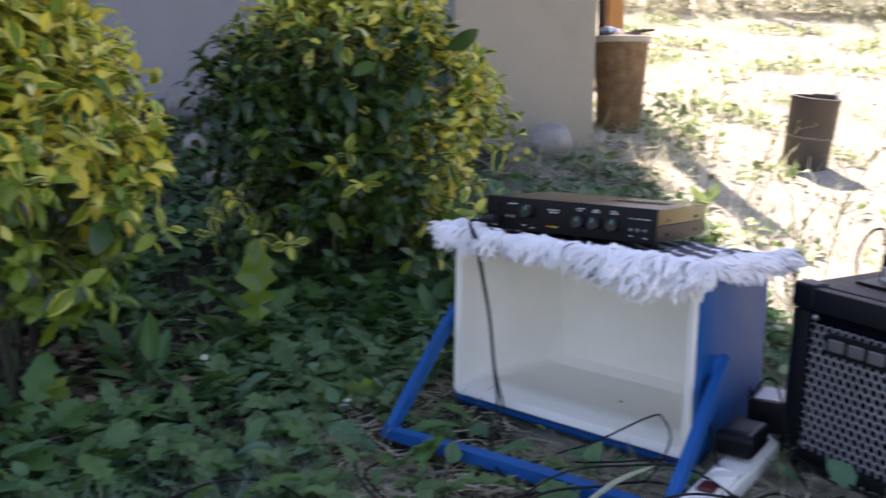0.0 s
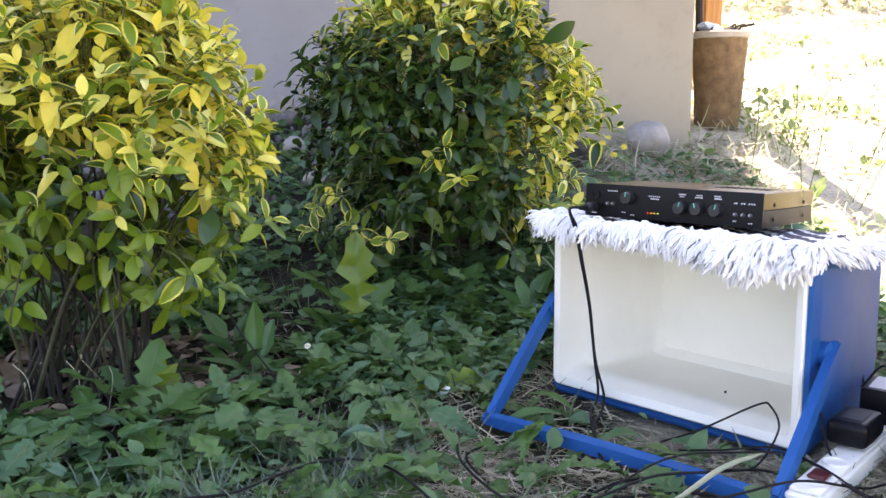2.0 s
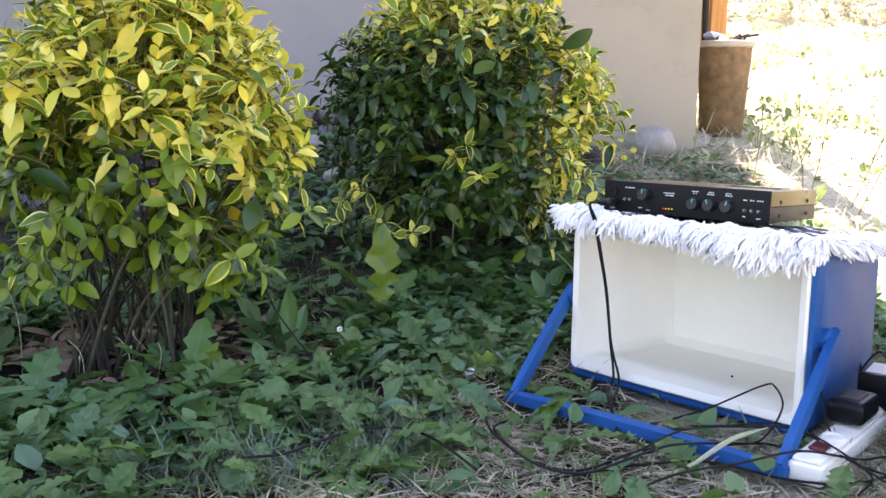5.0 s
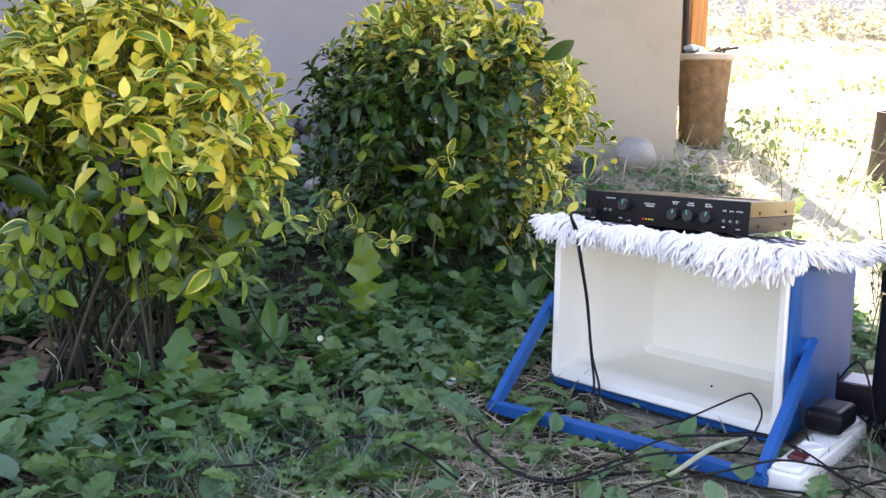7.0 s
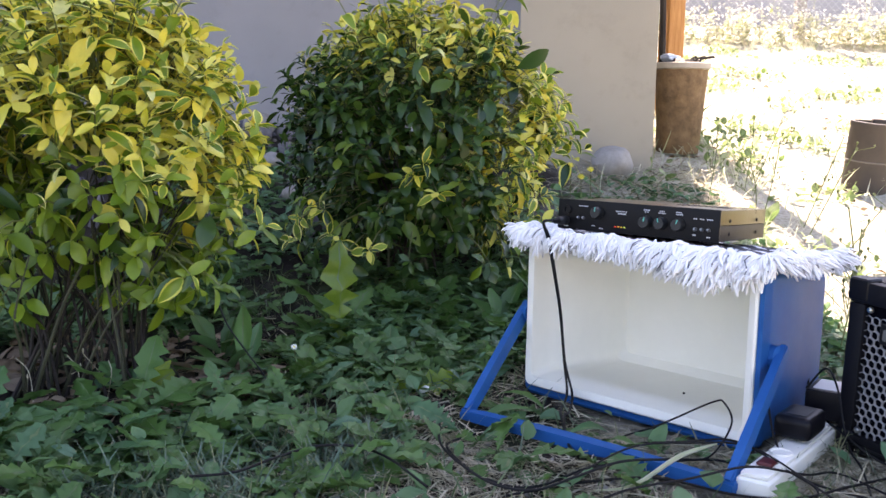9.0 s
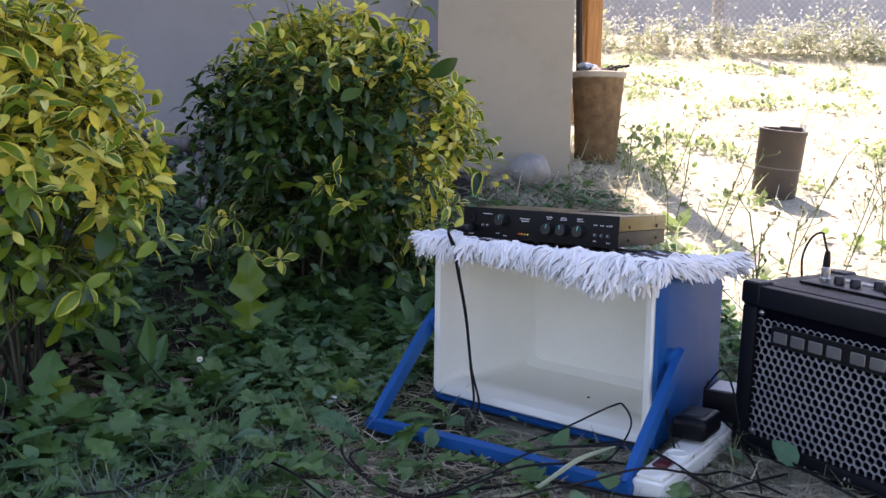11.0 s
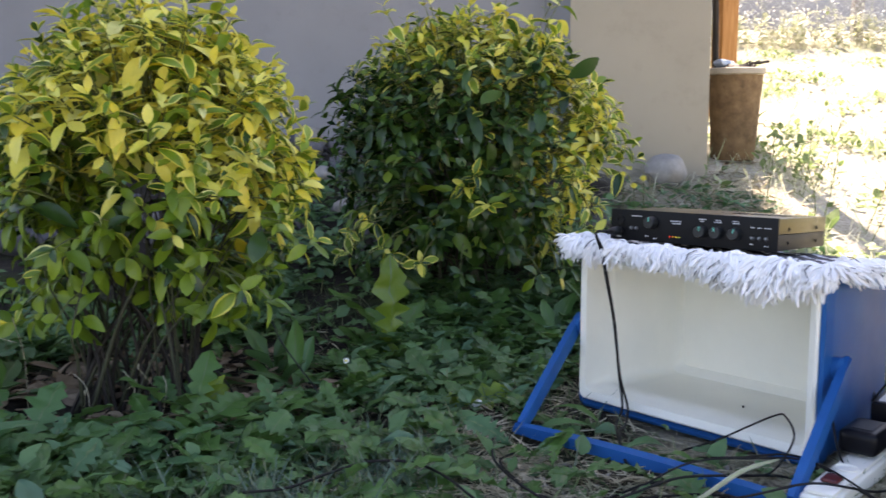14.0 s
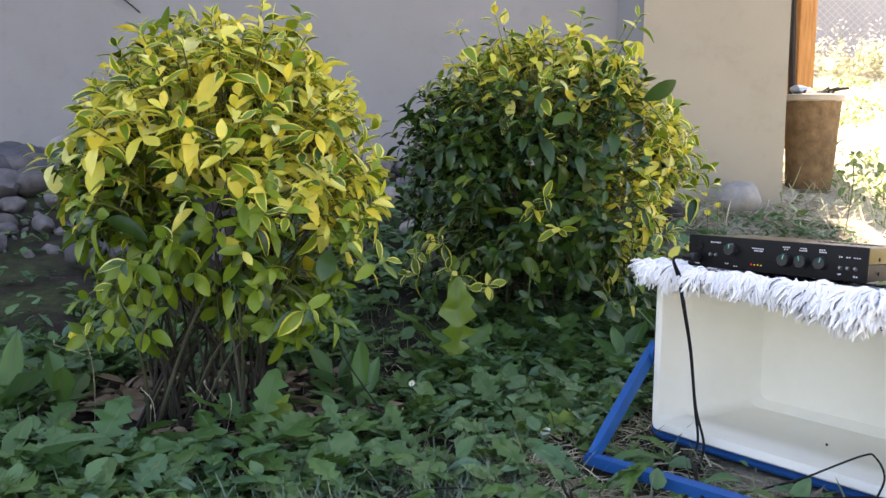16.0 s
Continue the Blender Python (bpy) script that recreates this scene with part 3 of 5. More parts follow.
def build_amp():
    t = thing("guitar_amplifier", AMP, "small black guitar amplifier with honeycomb steel grille on the grass", "amplifier")
    W, D, H = 0.33, 0.25, 0.28
    bm = bmesh.new()
    box(bm, 0, W, 0.016, D, 0, H, 0.008, 3)
    part("cabinet", bm, M_TOLEX, t, "black vinyl-covered cabinet")
    for name, x0, x1, z0, z1 in (("top_rail", 0.0, W, H - 0.036, H - 0.001), ("bottom_rail", 0.0, W, 0.001, 0.03), ("side_rail", 0.0, 0.03, 0.0305, H - 0.0365), ("side_rail", W - 0.03, W, 0.0305, H - 0.0365)):
        bm = bmesh.new()
        box(bm, x0 + 0.001, x1 - 0.001, -0.006, 0.0155, z0, z1, 0.004, 2)
        part(name, bm, M_TOLEX, t)
    bm = bmesh.new()
    box(bm, 0.03, W - 0.03, 0.009, 0.013, 0.03, H - 0.036)
    part("speaker_cloth", bm, M_CLOTH, t, "dark cloth behind the grille")
    # perforated sheet
    bm = bmesh.new()
    pitch = 0.0134
    row = pitch * 0.866
    nz, nx = 17, 19
    for j in range(nz):
        for i in range(nx):
            cx = 0.034 + i * pitch + (pitch / 2 if j % 2 else 0)
            cz = 0.034 + j * row
            if cx > W - 0.03 or (0.062 < cx < 0.27 and H - 0.093 < cz < H - 0.062):
                continue
            out, inn, back = [], [], []
            for k in range(6):
                a = radians(60 * k + 30)
                out.append(bm.verts.new((cx + pitch / 1.732 * math.cos(a), 0.0, cz + pitch / 1.732 * math.sin(a))))
                a2, r2 = a, pitch * 0.497
                inn.append(bm.verts.new((cx + r2 * math.cos(a2), -0.0006, cz + r2 * math.sin(a2))))
                back.append(bm.verts.new((cx + r2 * math.cos(a2), 0.003, cz + r2 * math.sin(a2))))
            for k in range(6):
                q = (k + 1) % 6
                bm.faces.new((out[k], out[q], inn[q], inn[k]))
                bm.faces.new((inn[k], inn[q], back[q], back[k]))
    g = part("grille", mesh_of("grille", bm, M_GRILLE, False), None, t, "grey steel grille with hexagonal holes")
    bm = bmesh.new()
    box(bm, 0.058, 0.272, -0.003, 0.003, H - 0.094, H - 0.061, 0.001, 1)
    plate = part("badge_plate", bm, M_CORNER, g, "black badge plate")
    # brand mark: plain silver shapes in place of its letters
    for k, x in enumerate((0.064, 0.096, 0.128, 0.16, 0.2, 0.232)):
        bm = bmesh.new()
        box(bm, x + 0.001, x + 0.026, -0.0055, -0.003, H - 0.087, H - 0.069, 0.0015, 1)
        part("badge_shape", bm, M_SILVER, plate, "plain silver badge block")
    for x in (0.037, W - 0.037):
        for z in (0.038, H - 0.044):
            bm = bmesh.new()
            lathe(bm, [(0.0055, -0.001), (0.0055, 0.0015), (0.004, 0.004), (0.0015, 0.005)], 14)
            part("grille_bolt", bm, M_STEEL, g, "bright domed bolt", at=pose(x, -0.001, z, 90, 0, 0))
    for x in (0, W):
        for y in (-0.004, D):
            for z in (0, H):
                sx, sy, sz = (1 if x == 0 else -1), (1 if y < 0.1 else -1), (1 if z == 0 else -1)
                bm = bmesh.new()
                xs, ys, zs = sorted((x - sx * 0.004, x + sx * 0.034)), sorted((y - sy * 0.004, y + sy * 0.034)), sorted((z - sz * 0.004, z + sz * 0.034))
                box(bm, *xs, *ys, *zs, 0.007, 3)
                part("corner_protector", bm, M_CORNER, t, "moulded black corner")
    bm = bmesh.new()
    box(bm, 0.045, W - 0.045, 0.075, 0.165, H + 0.0005, H + 0.005, 0.002)
    panel = part("control_panel", bm, M_CORNER, t, "black control panel")
    bm = bmesh.new()
    box(bm, 0.07, W - 0.06, 0.135, 0.158, H + 0.0055, H + 0.0062)
    part("print_bar", bm, M_SILVER, panel, "pale printed strip")
    for k in range(6):
        bm = bmesh.new()
        r = 0.0085
        lathe(bm, [(r, 0), (r, 0.009), (r * 0.9, 0.0105), (r * 0.85, 0.0125), (0.001, 0.013)], 18)
        part("knob", bm, M_KNOB, panel, at=pose(0.095 + k * 0.029, 0.11 + (0.02 if k == 2 else 0), H + 0.005))
    bm = bmesh.new()
    lathe(bm, [(0.009, 0), (0.009, 0.003), (0.006, 0.006), (0.006, 0.008)], 16)
    part("input_socket", bm, M_STEEL, panel, "nickel input socket", at=pose(0.062, 0.12, H + 0.005))
    for x in (0.03, W - 0.03):
        for y in (0.04, D - 0.03):
            bm = bmesh.new()
            lathe(bm, [(0.009, -0.006), (0.011, 0.001)], 12)
            part("rubber_foot", bm, M_KNOB, t, at=pose(x, y, 0))
    # plug standing in the input socket, with its lead
    plug = thing("jack_plug", AMP @ pose(0.062, 0.12, H + 0.008), "nickel and black jack plug standing in the amplifier", "plug")
    bm = bmesh.new()
    lathe(bm, [(0.0032, 0), (0.0032, 0.004), (0.0075, 0.004), (0.0075, 0.017), (0.006, 0.019)], 16)
    part("barrel", bm, M_STEEL, plug)
    bm = bmesh.new()
    lathe(bm, [(0.0062, 0.019), (0.0058, 0.03), (0.004, 0.045)], 14)
    part("boot", bm, M_RUBBER, plug)


build_amp()


# ---- cables ----
def cable(pts, label, r=0.002, kind="cable"):
    bm = bmesh.new()
    tube_path(bm, spline(pts, 8), r, 7)
    return solo(kind, bm, M_RUBBER, Matrix.Identity(4), label, "cable")


def gz(x, y, h=0.006):
    return (x, y, land_rough(x, y) + h + 0.012)


A = AMP
p0 = A @ Vector((0.062, 0.12, 0.28 + 0.05))
cable([p0, p0 + Vector((-0.004, 0.006, 0.022)), A @ Vector((0.045, 0.125, 0.361)), A @ Vector((0.02, 0.135, 0.35)), A @ Vector((-0.006, 0.15, 0.315)), A @ Vector((-0.018, 0.17, 0.268)), A @ Vector((-0.022, 0.2, 0.12)), A @ Vector((-0.03, 0.22, 0.01))], "black instrument lead looping from the amplifier")
for off in (0.0, 0.006):
    lead = [IFACE @ Vector((0.018, -0.05, 0.016)), IFACE @ Vector((0.012, -0.075, 0.012))] + [BOX @ Vector(p) for p in ((-0.163 + off, -0.035, 0.305), (-0.152 + off * 0.5, -0.034, 0.26), (-0.142 + off * 0.3, -0.022, 0.18), (-0.129 + off * 0.3, -0.02, 0.085), (-0.112 + off * 2, -0.03, 0.03), (-0.085 + off * 3, -0.08, 0.016), (-0.03 + off, -0.15, 0.03), (0.06, -0.235, 0.016), (0.13, -0.25 + off * 4, 0.016))]
    cable(lead, "thin black lead hanging from the audio interface", 0.0023)
cable([gz(-0.504, 0.913, 0.03), gz(-0.448, 0.939, 0.03), gz(-0.405, 0.996, 0.03), gz(-0.356, 1.043, 0.03), gz(-0.297, 1.050, 0.03), gz(-0.242, 1.005, 0.03), gz(-0.180, 0.916, 0.03)], "black cable snaking over the grass")
cable([gz(-0.178, 1.181, 0.03), gz(-0.171, 1.089, 0.03), gz(-0.136, 0.999, 0.03), gz(-0.088, 0.946, 0.03), gz(-0.036, 0.924, 0.03), gz(0.022, 0.974, 0.03), gz(0.091, 1.020, 0.03), gz(0.167, 1.041, 0.03)], "black cable curling through the straw")
cable([gz(-0.12, 1.2), gz(-0.164, 1.141), gz(-0.104, 1.025), gz(-0.036, 0.981), gz(0.056, 1.054), gz(0.148, 1.088), gz(0.253, 1.111), gz(0.316, 1.043)], "black cable lying along the handle bar")
cable([gz(-0.073, 0.963), gz(0.043, 1.008), gz(0.148, 1.025), gz(0.243, 0.986), gz(0.327, 0.974), gz(0.421, 1.031), gz(0.505, 1.077)], "black cable lying on the straw")
cable([gz(0.127, 1.236), gz(0.18, 1.209, 0.03), (0.264, 1.219, 0.075), (0.279, 1.197, 0.08), (0.284, 1.168, 0.055), gz(0.235, 1.093, 0.02), gz(0.19, 1.111)], "black cable loop rising before the cool box", 0.0016)
cable([gz(0.148, 1.191), gz(0.202, 1.151, 0.02), gz(0.278, 1.119, 0.035), gz(0.334, 1.04, 0.02), gz(0.368, 1.008), gz(0.327, 0.94)], "thin black cable by the handle", 0.0016)
cable([(0.374, 1.316, 0.12), (0.358, 1.248, 0.125), (0.342, 1.179, 0.09), (0.342, 1.122, 0.04), gz(0.358, 1.054), gz(0.421, 0.997), gz(0.505, 0.963)], "black adapter lead bending down to the ground", 0.0018)
cable([(0.521, 1.578, 0.22), (0.505, 1.487, 0.2), (0.473, 1.396, 0.12), (0.458, 1.316, 0.05), gz(0.466, 1.184, 0.03), gz(0.505, 1.122), gz(0.568, 1.054), gz(0.631, 0.963)], "black mains lead hanging beside the cool box")
cable([(0.431, 1.271, 0.09), (0.453, 1.248, 0.13), (0.466, 1.225, 0.1), (0.468, 1.179, 0.03), gz(0.463, 1.1), gz(0.442, 1.008)], "black lead from the power strip", 0.0018)
cable([gz(0.001, 0.894), gz(0.085, 0.94, 0.02), gz(0.18, 0.974, 0.03), gz(0.268, 1.002, 0.045), gz(0.356, 1.028, 0.02), gz(0.421, 1.077), gz(0.473, 0.997)], "black cable crossing the handle bar", 0.0018)
cable([gz(0.025, 1.002, 0.02), gz(0.113, 1.067, 0.035), gz(0.202, 1.093, 0.04), gz(0.29, 1.067, 0.045), gz(0.366, 0.963, 0.02), gz(0.4, 0.917)], "thin black cable lying over the bar", 0.0016)
cable([gz(0.484, 1.214), gz(0.51, 1.093, 0.02), gz(0.544, 1.002, 0.02), gz(0.568, 0.963), gz(0.505, 0.883)], "black mains cable before the amplifier", 0.0023)
cable([gz(-0.808, 1.624, 0.03), gz(-0.755, 1.533, 0.035), gz(-0.692, 1.419, 0.03), gz(-0.65, 1.35)], "black hose end among the weeds", 0.002)
cable([(-0.622, 1.47, 0.16), (-0.60, 1.46, 0.12), (-0.56, 1.45, 0.07), (-0.52, 1.42, 0.03), gz(-0.534, 1.373)], "black cable with green tip by the shrub", 0.0016)


# ---- power strip and adapters ----
def build_power():
    m = pose(0.385, 1.155, 0.002, 0, 0, 55)
    t = thing("power_strip", m, "white plastic power strip with red switch on the grass", "power strip")
    bm = bmesh.new()
    box(bm, -0.2, 0.19, -0.025, 0.025, 0, 0.03, 0.007, 3)
    part("housing", bm, M_WHITE, t)
    bm = bmesh.new()
    box(bm, -0.193, 0.183, -0.02, 0.02, 0.0305, 0.036, 0.002, 2)
    part("socket_face", bm, M_WHITE, t)
    bm = bmesh.new()
    box(bm, -0.155, -0.125, -0.012, 0.012, 0.0362, 0.042, 0.002, 1)
    part("rocker_switch", bm, M_RED, t, "dark red rocker switch")
    for x in (-0.08, 0.02, 0.1, 0.15):
        bm = bmesh.new()
        lathe(bm, [(0.017, 0), (0.017, 0.003), (0.0145, 0.003), (0.0145, 0.0005)], 20)
        part("outlet", bm, M_WHITE, t, at=pose(x, 0, 0.0362))
    a = thing("power_adapter", m @ pose(0.018, 0.004, 0.0405, 0, 0, 0), "black mains adapter plugged into the power strip", "adapter")
    bm = bmesh.new()
    box(bm, -0.042, 0.044, -0.028, 0.03, 0.0, 0.036, 0.012, 4)
    part("case", bm, M_ADAPTER, a)
    bm = bmesh.new()
    box(bm, -0.025, 0.025, -0.015, 0.015, 0.0362, 0.037, 0.0004, 1)
    part("rating_plate", bm, M_KNOB, a)
    b = thing("power_adapter", m @ pose(0.15, 0.0, 0.0405, 0, 0, 4), "tall black mains adapter with white label on the strip", "adapter")
    bm = bmesh.new()
    box(bm, -0.04, 0.045, -0.04, 0.03, 0.0, 0.05, 0.006, 3)
    part("case", bm, M_ADAPTER, b)
    bm = bmesh.new()
    box(bm, -0.03, 0.035, -0.03, 0.02, 0.0504, 0.0512)
    part("paper_label", bm, M_PRINT, b, "white paper label")


build_power()


# ---- foliage ----
def leaf_template(rows, cols=(-1, -0.6, 0, 0.6, 1), fold=0.18, droop=0.25, vein=False):
    """A leaf of unit length along +y: rows are (along, half width). Returns vertices, faces and, per face, whether it is the margin."""
    V, F, E = [], [], []
    n = len(cols)
    for y, w in rows:
        for c in cols:
            V.append((c * w, y, fold * abs(c) * w - droop * y * y))
    for j in range(len(rows) - 1):
        for i in range(n - 1):
            F.append((j * n + i, j * n + i + 1, (j + 1) * n + i + 1, (j + 1) * n + i))
            E.append(int(i == n // 2 - 1) if vein else (1 if i in (0, n - 2) and n > 3 else 0))
    return np.array(V), F, E


OVAL = leaf_template([(0, 0.015), (0.1, 0.035), (0.24, 0.14), (0.42, 0.22), (0.62, 0.245), (0.8, 0.195), (0.93, 0.1), (1.0, 0.02)], (-1, -0.7, 0, 0.7, 1), 0.3, 0.45)
OVATE = leaf_template([(0, 0.03), (0.2, 0.26), (0.5, 0.33), (0.8, 0.2), (1.0, 0.02)], (-1, -0.5, -0.05, 0.05, 0.5, 1), 0.15, 0.2, True)
STRAP = leaf_template([(0, 0.03), (0.15, 0.07), (0.35, 0.12), (0.6, 0.17), (0.82, 0.13), (1.0, 0.02)], (-1, -0.5, -0.07, 0.07, 0.5, 1), 0.3, 0.22, True)
LOBED = leaf_template([(0, 0.025), (0.1, 0.03), (0.15, 0.1), (0.2, 0.035), (0.26, 0.15), (0.31, 0.05), (0.38, 0.195), (0.43, 0.075), (0.51, 0.225), (0.57, 0.11), (0.66, 0.245), (0.73, 0.15), (0.8, 0.21), (0.88, 0.12), (0.93, 0.12), (1.0, 0.01)], (-1, -0.45, -0.05, 0.05, 0.45, 1), 0.2, 0.3, True)
BLADE = leaf_template([(0, 0.018), (0.4, 0.02), (0.75, 0.013), (1.0, 0.002)], (-1, 1), 0.0, 0.35)


def frame_of(a, n):
    """Right-handed leaf axes: a along the blade, n its upper side."""
    a = Vector(a).normalized()
    x = a.cross(Vector(n))
    x = x.normalized() if x.length > 1e-4 else a.orthogonal().normalized()
    return x, a, x.cross(a)


def leaves_mesh(name, template, items, materials, slots, crumple=0.0):
    """Many leaves in one mesh, each bent and widened a little differently. items: (place, axis, normal, length, slot pair index)."""
    V0, F, E = template
    chance = np.random.RandomState(len(items))
    verts = np.empty((len(items) * len(V0), 3))
    faces, mats = [], []
    for k, (p, a, n, s, kind) in enumerate(items):
        x, y, z = frame_of(a, n)
        V = V0 * np.array((chance.uniform(0.75, 1.25), 1.0, chance.uniform(0.3, 1.9)))
        if crumple:
            V[:, 2] += chance.normal(0, crumple, len(V0))
            V[:, 0] += 0.12 * chance.normal() * V[:, 1] ** 2
        verts[k * len(V) : (k + 1) * len(V)] = np.array(p) + s * (V[:, :1] * np.array(x) + V[:, 1:2] * np.array(y) + V[:, 2:] * np.array(z))
        o = k * len(V)
        faces += [tuple(o + i for i in f) for f in F]
        mats += [slots[kind][e] for e in E]
    return data_mesh(name, verts, faces, materials, mats, smooth=True)


LEAF_MATS = [M_DEEP, M_LIME, M_YEL]
# centre and margin colour of each kind of leaf
LEAF_KINDS = [(2, 2), (1, 2), (0, 2), (1, 1), (0, 0)]
SINGLE = [data_mesh("leaf", OVAL[0], OVAL[1], LEAF_MATS, [k[e] for e in OVAL[2]], True) for k in LEAF_KINDS]


def build_bush(seed, base, centre, radii, shoots, leaf, weights, label, spread, thin, extra_shoots=(), hollow=0.0, bright=()):
    """A shrub: bare stems from the base, twigs to the crown and shoots of paired leaves. weights(h, side) gives the odds of the leaf kinds."""
    r = random.Random(seed)
    t = thing("shrub", pose(*base), label, "shrub", "variegated shrubs by the wall")
    B, C = Vector(base), Vector(centre)
    items = []
    tips = []
    for k in range(shoots):
        while True:
            d = Vector((r.gauss(0, 1), r.gauss(0, 1), r.gauss(0.25, 1)))
            if d.length > 0.1:
                d.normalize()
                break
        deep = r.random() < 0.2
        s = (r.uniform(0.5, 0.85) if deep else r.uniform(0.82, 1.06)) * (1 + 0.14 * noise.noise(d * 2.3 + Vector((seed, 0, 0))))
        tip = C + Vector((d.x * radii[0], d.y * radii[1], d.z * radii[2])) * s
        if tip.z < base[2] + 0.07 or (d.z < -0.15 and r.random() < thin):
            continue
        # the near side is open low down, so that the stems show
        if d.y < -0.1 and -0.95 < d.z < 0.2 and abs(d.x + 0.02) < 0.5 and r.random() < hollow:
            continue
        tips.append((tip, d))
    showy = len(tips) + len(extra_shoots)
    for e in (*extra_shoots, *bright):
        tips.append((Vector(e), Vector((e[0] - centre[0], e[1] - centre[1], e[2] - centre[2])).normalized()))
    for index, (tip, d) in enumerate(tips):
        h = (tip.z - C.z) / radii[2]
        up = (d + Vector((r.uniform(-0.3, 0.3), r.uniform(-0.3, 0.3), 0.75 + 0.5 * max(0, h)))).normalized()
        pairs = r.randint(3, 5)
        side = up.orthogonal().normalized()
        side.rotate(Matrix.Rotation(r.uniform(0, 6.28), 3, up))
        for j in range(pairs):
            p = tip - up * (j * r.uniform(0.012, 0.02))
            open_ = 0.5 + 0.3 * j
            size = leaf * (0.58 + 0.12 * j) * r.uniform(0.62, 1.2)
            for sgn in (1, -1):
                a = (side * sgn * math.sin(min(open_, 1.5)) + up * math.cos(min(open_, 1.5)) + Vector((r.gauss(0, 0.22), r.gauss(0, 0.22), r.gauss(-0.02 - 0.22 * max(0, min(1, 0.2 - h)), 0.28)))).normalized()
                n = (up + d * 0.12 + Vector((0, 0, 0.7)) + Vector((r.gauss(0, 0.55), r.gauss(0, 0.55), 0))).normalized()
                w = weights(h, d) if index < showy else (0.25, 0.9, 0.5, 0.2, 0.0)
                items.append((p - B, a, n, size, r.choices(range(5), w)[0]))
            side.rotate(Matrix.Rotation(1.57 + r.uniform(-0.3, 0.3), 3, up))
    # leaves on the near side, each an object of its own
    near = sorted(range(len(items)), key=lambda i: items[i][0].y + 0.1 * r.random())[: 220]
    near_set = set(near)
    foliage = part("foliage", leaves_mesh("foliage", OVAL, [x for i, x in enumerate(items) if i not in near_set], LEAF_MATS, LEAF_KINDS), None, t, "dense mass of small glossy leaves")
    tagged(foliage, kind="stuff")
    for i in near:
        p, a, n, s, kind = items[i]
        x, y, z = frame_of(a, n)
        m = Matrix((x * s * r.uniform(0.8, 1.25), y * s, z * s * r.uniform(0.3, 2.0))).transposed().to_4x4()
        m.translation = p
        part("leaf", SINGLE[kind], None, t, at=m)
    # stems, most of them inside the crown
    back_tips = [x for x in tips if x[1].y > -0.25]
    for k in range(spread[1]):
        green = k % 3 == 0
        tip, d = r.choice(tips if green else back_tips)
        foot = Vector((r.uniform(-spread[0], spread[0]), r.uniform(-spread[0], spread[0]) * 0.7, -0.02))
        end = (tip - B) * 0.85
        mid = foot.lerp(end, 0.45) + Vector((r.uniform(-0.03, 0.03), r.uniform(-0.03, 0.03), 0.05))
        bm = bmesh.new()
        pts = spline([foot, foot.lerp(mid, 0.5) + Vector((0, 0, 0.03)), mid, end], 4)
        r0 = r.uniform(0.0025, 0.0045) if green else r.uniform(0.002, 0.005)
        tube_path(bm, pts, [r0 * (1 - 0.75 * i / (len(pts) - 1)) for i in range(len(pts))], 6)
        part("stem", bm, M_SHOOT if green else M_BARK, t)
    bm = bmesh.new()
    for tip, d in tips:
        e = tip - B
        s = e.lerp(C - B, 0.3) + Vector((0, 0, -0.03))
        tube_path(bm, [s, s.lerp(e, 0.5) + Vector((0, 0, 0.008)), e], [0.0022, 0.0018, 0.0012], 4)
    tagged(part("twig_mass", bm, M_STEM, t, "thin green twigs"), kind="stuff")
    return t


# variegation, with more yellow at the top and right to stand for light there
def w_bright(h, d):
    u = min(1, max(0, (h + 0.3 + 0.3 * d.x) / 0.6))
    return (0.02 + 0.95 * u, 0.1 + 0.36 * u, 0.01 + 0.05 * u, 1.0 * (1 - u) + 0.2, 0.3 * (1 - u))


# yellow leaves on the top and right rim also paint in their sunlit look
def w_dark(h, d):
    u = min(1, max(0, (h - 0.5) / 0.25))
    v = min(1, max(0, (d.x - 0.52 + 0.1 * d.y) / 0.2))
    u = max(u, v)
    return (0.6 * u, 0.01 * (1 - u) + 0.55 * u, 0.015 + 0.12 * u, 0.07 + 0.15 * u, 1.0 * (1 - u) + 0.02)


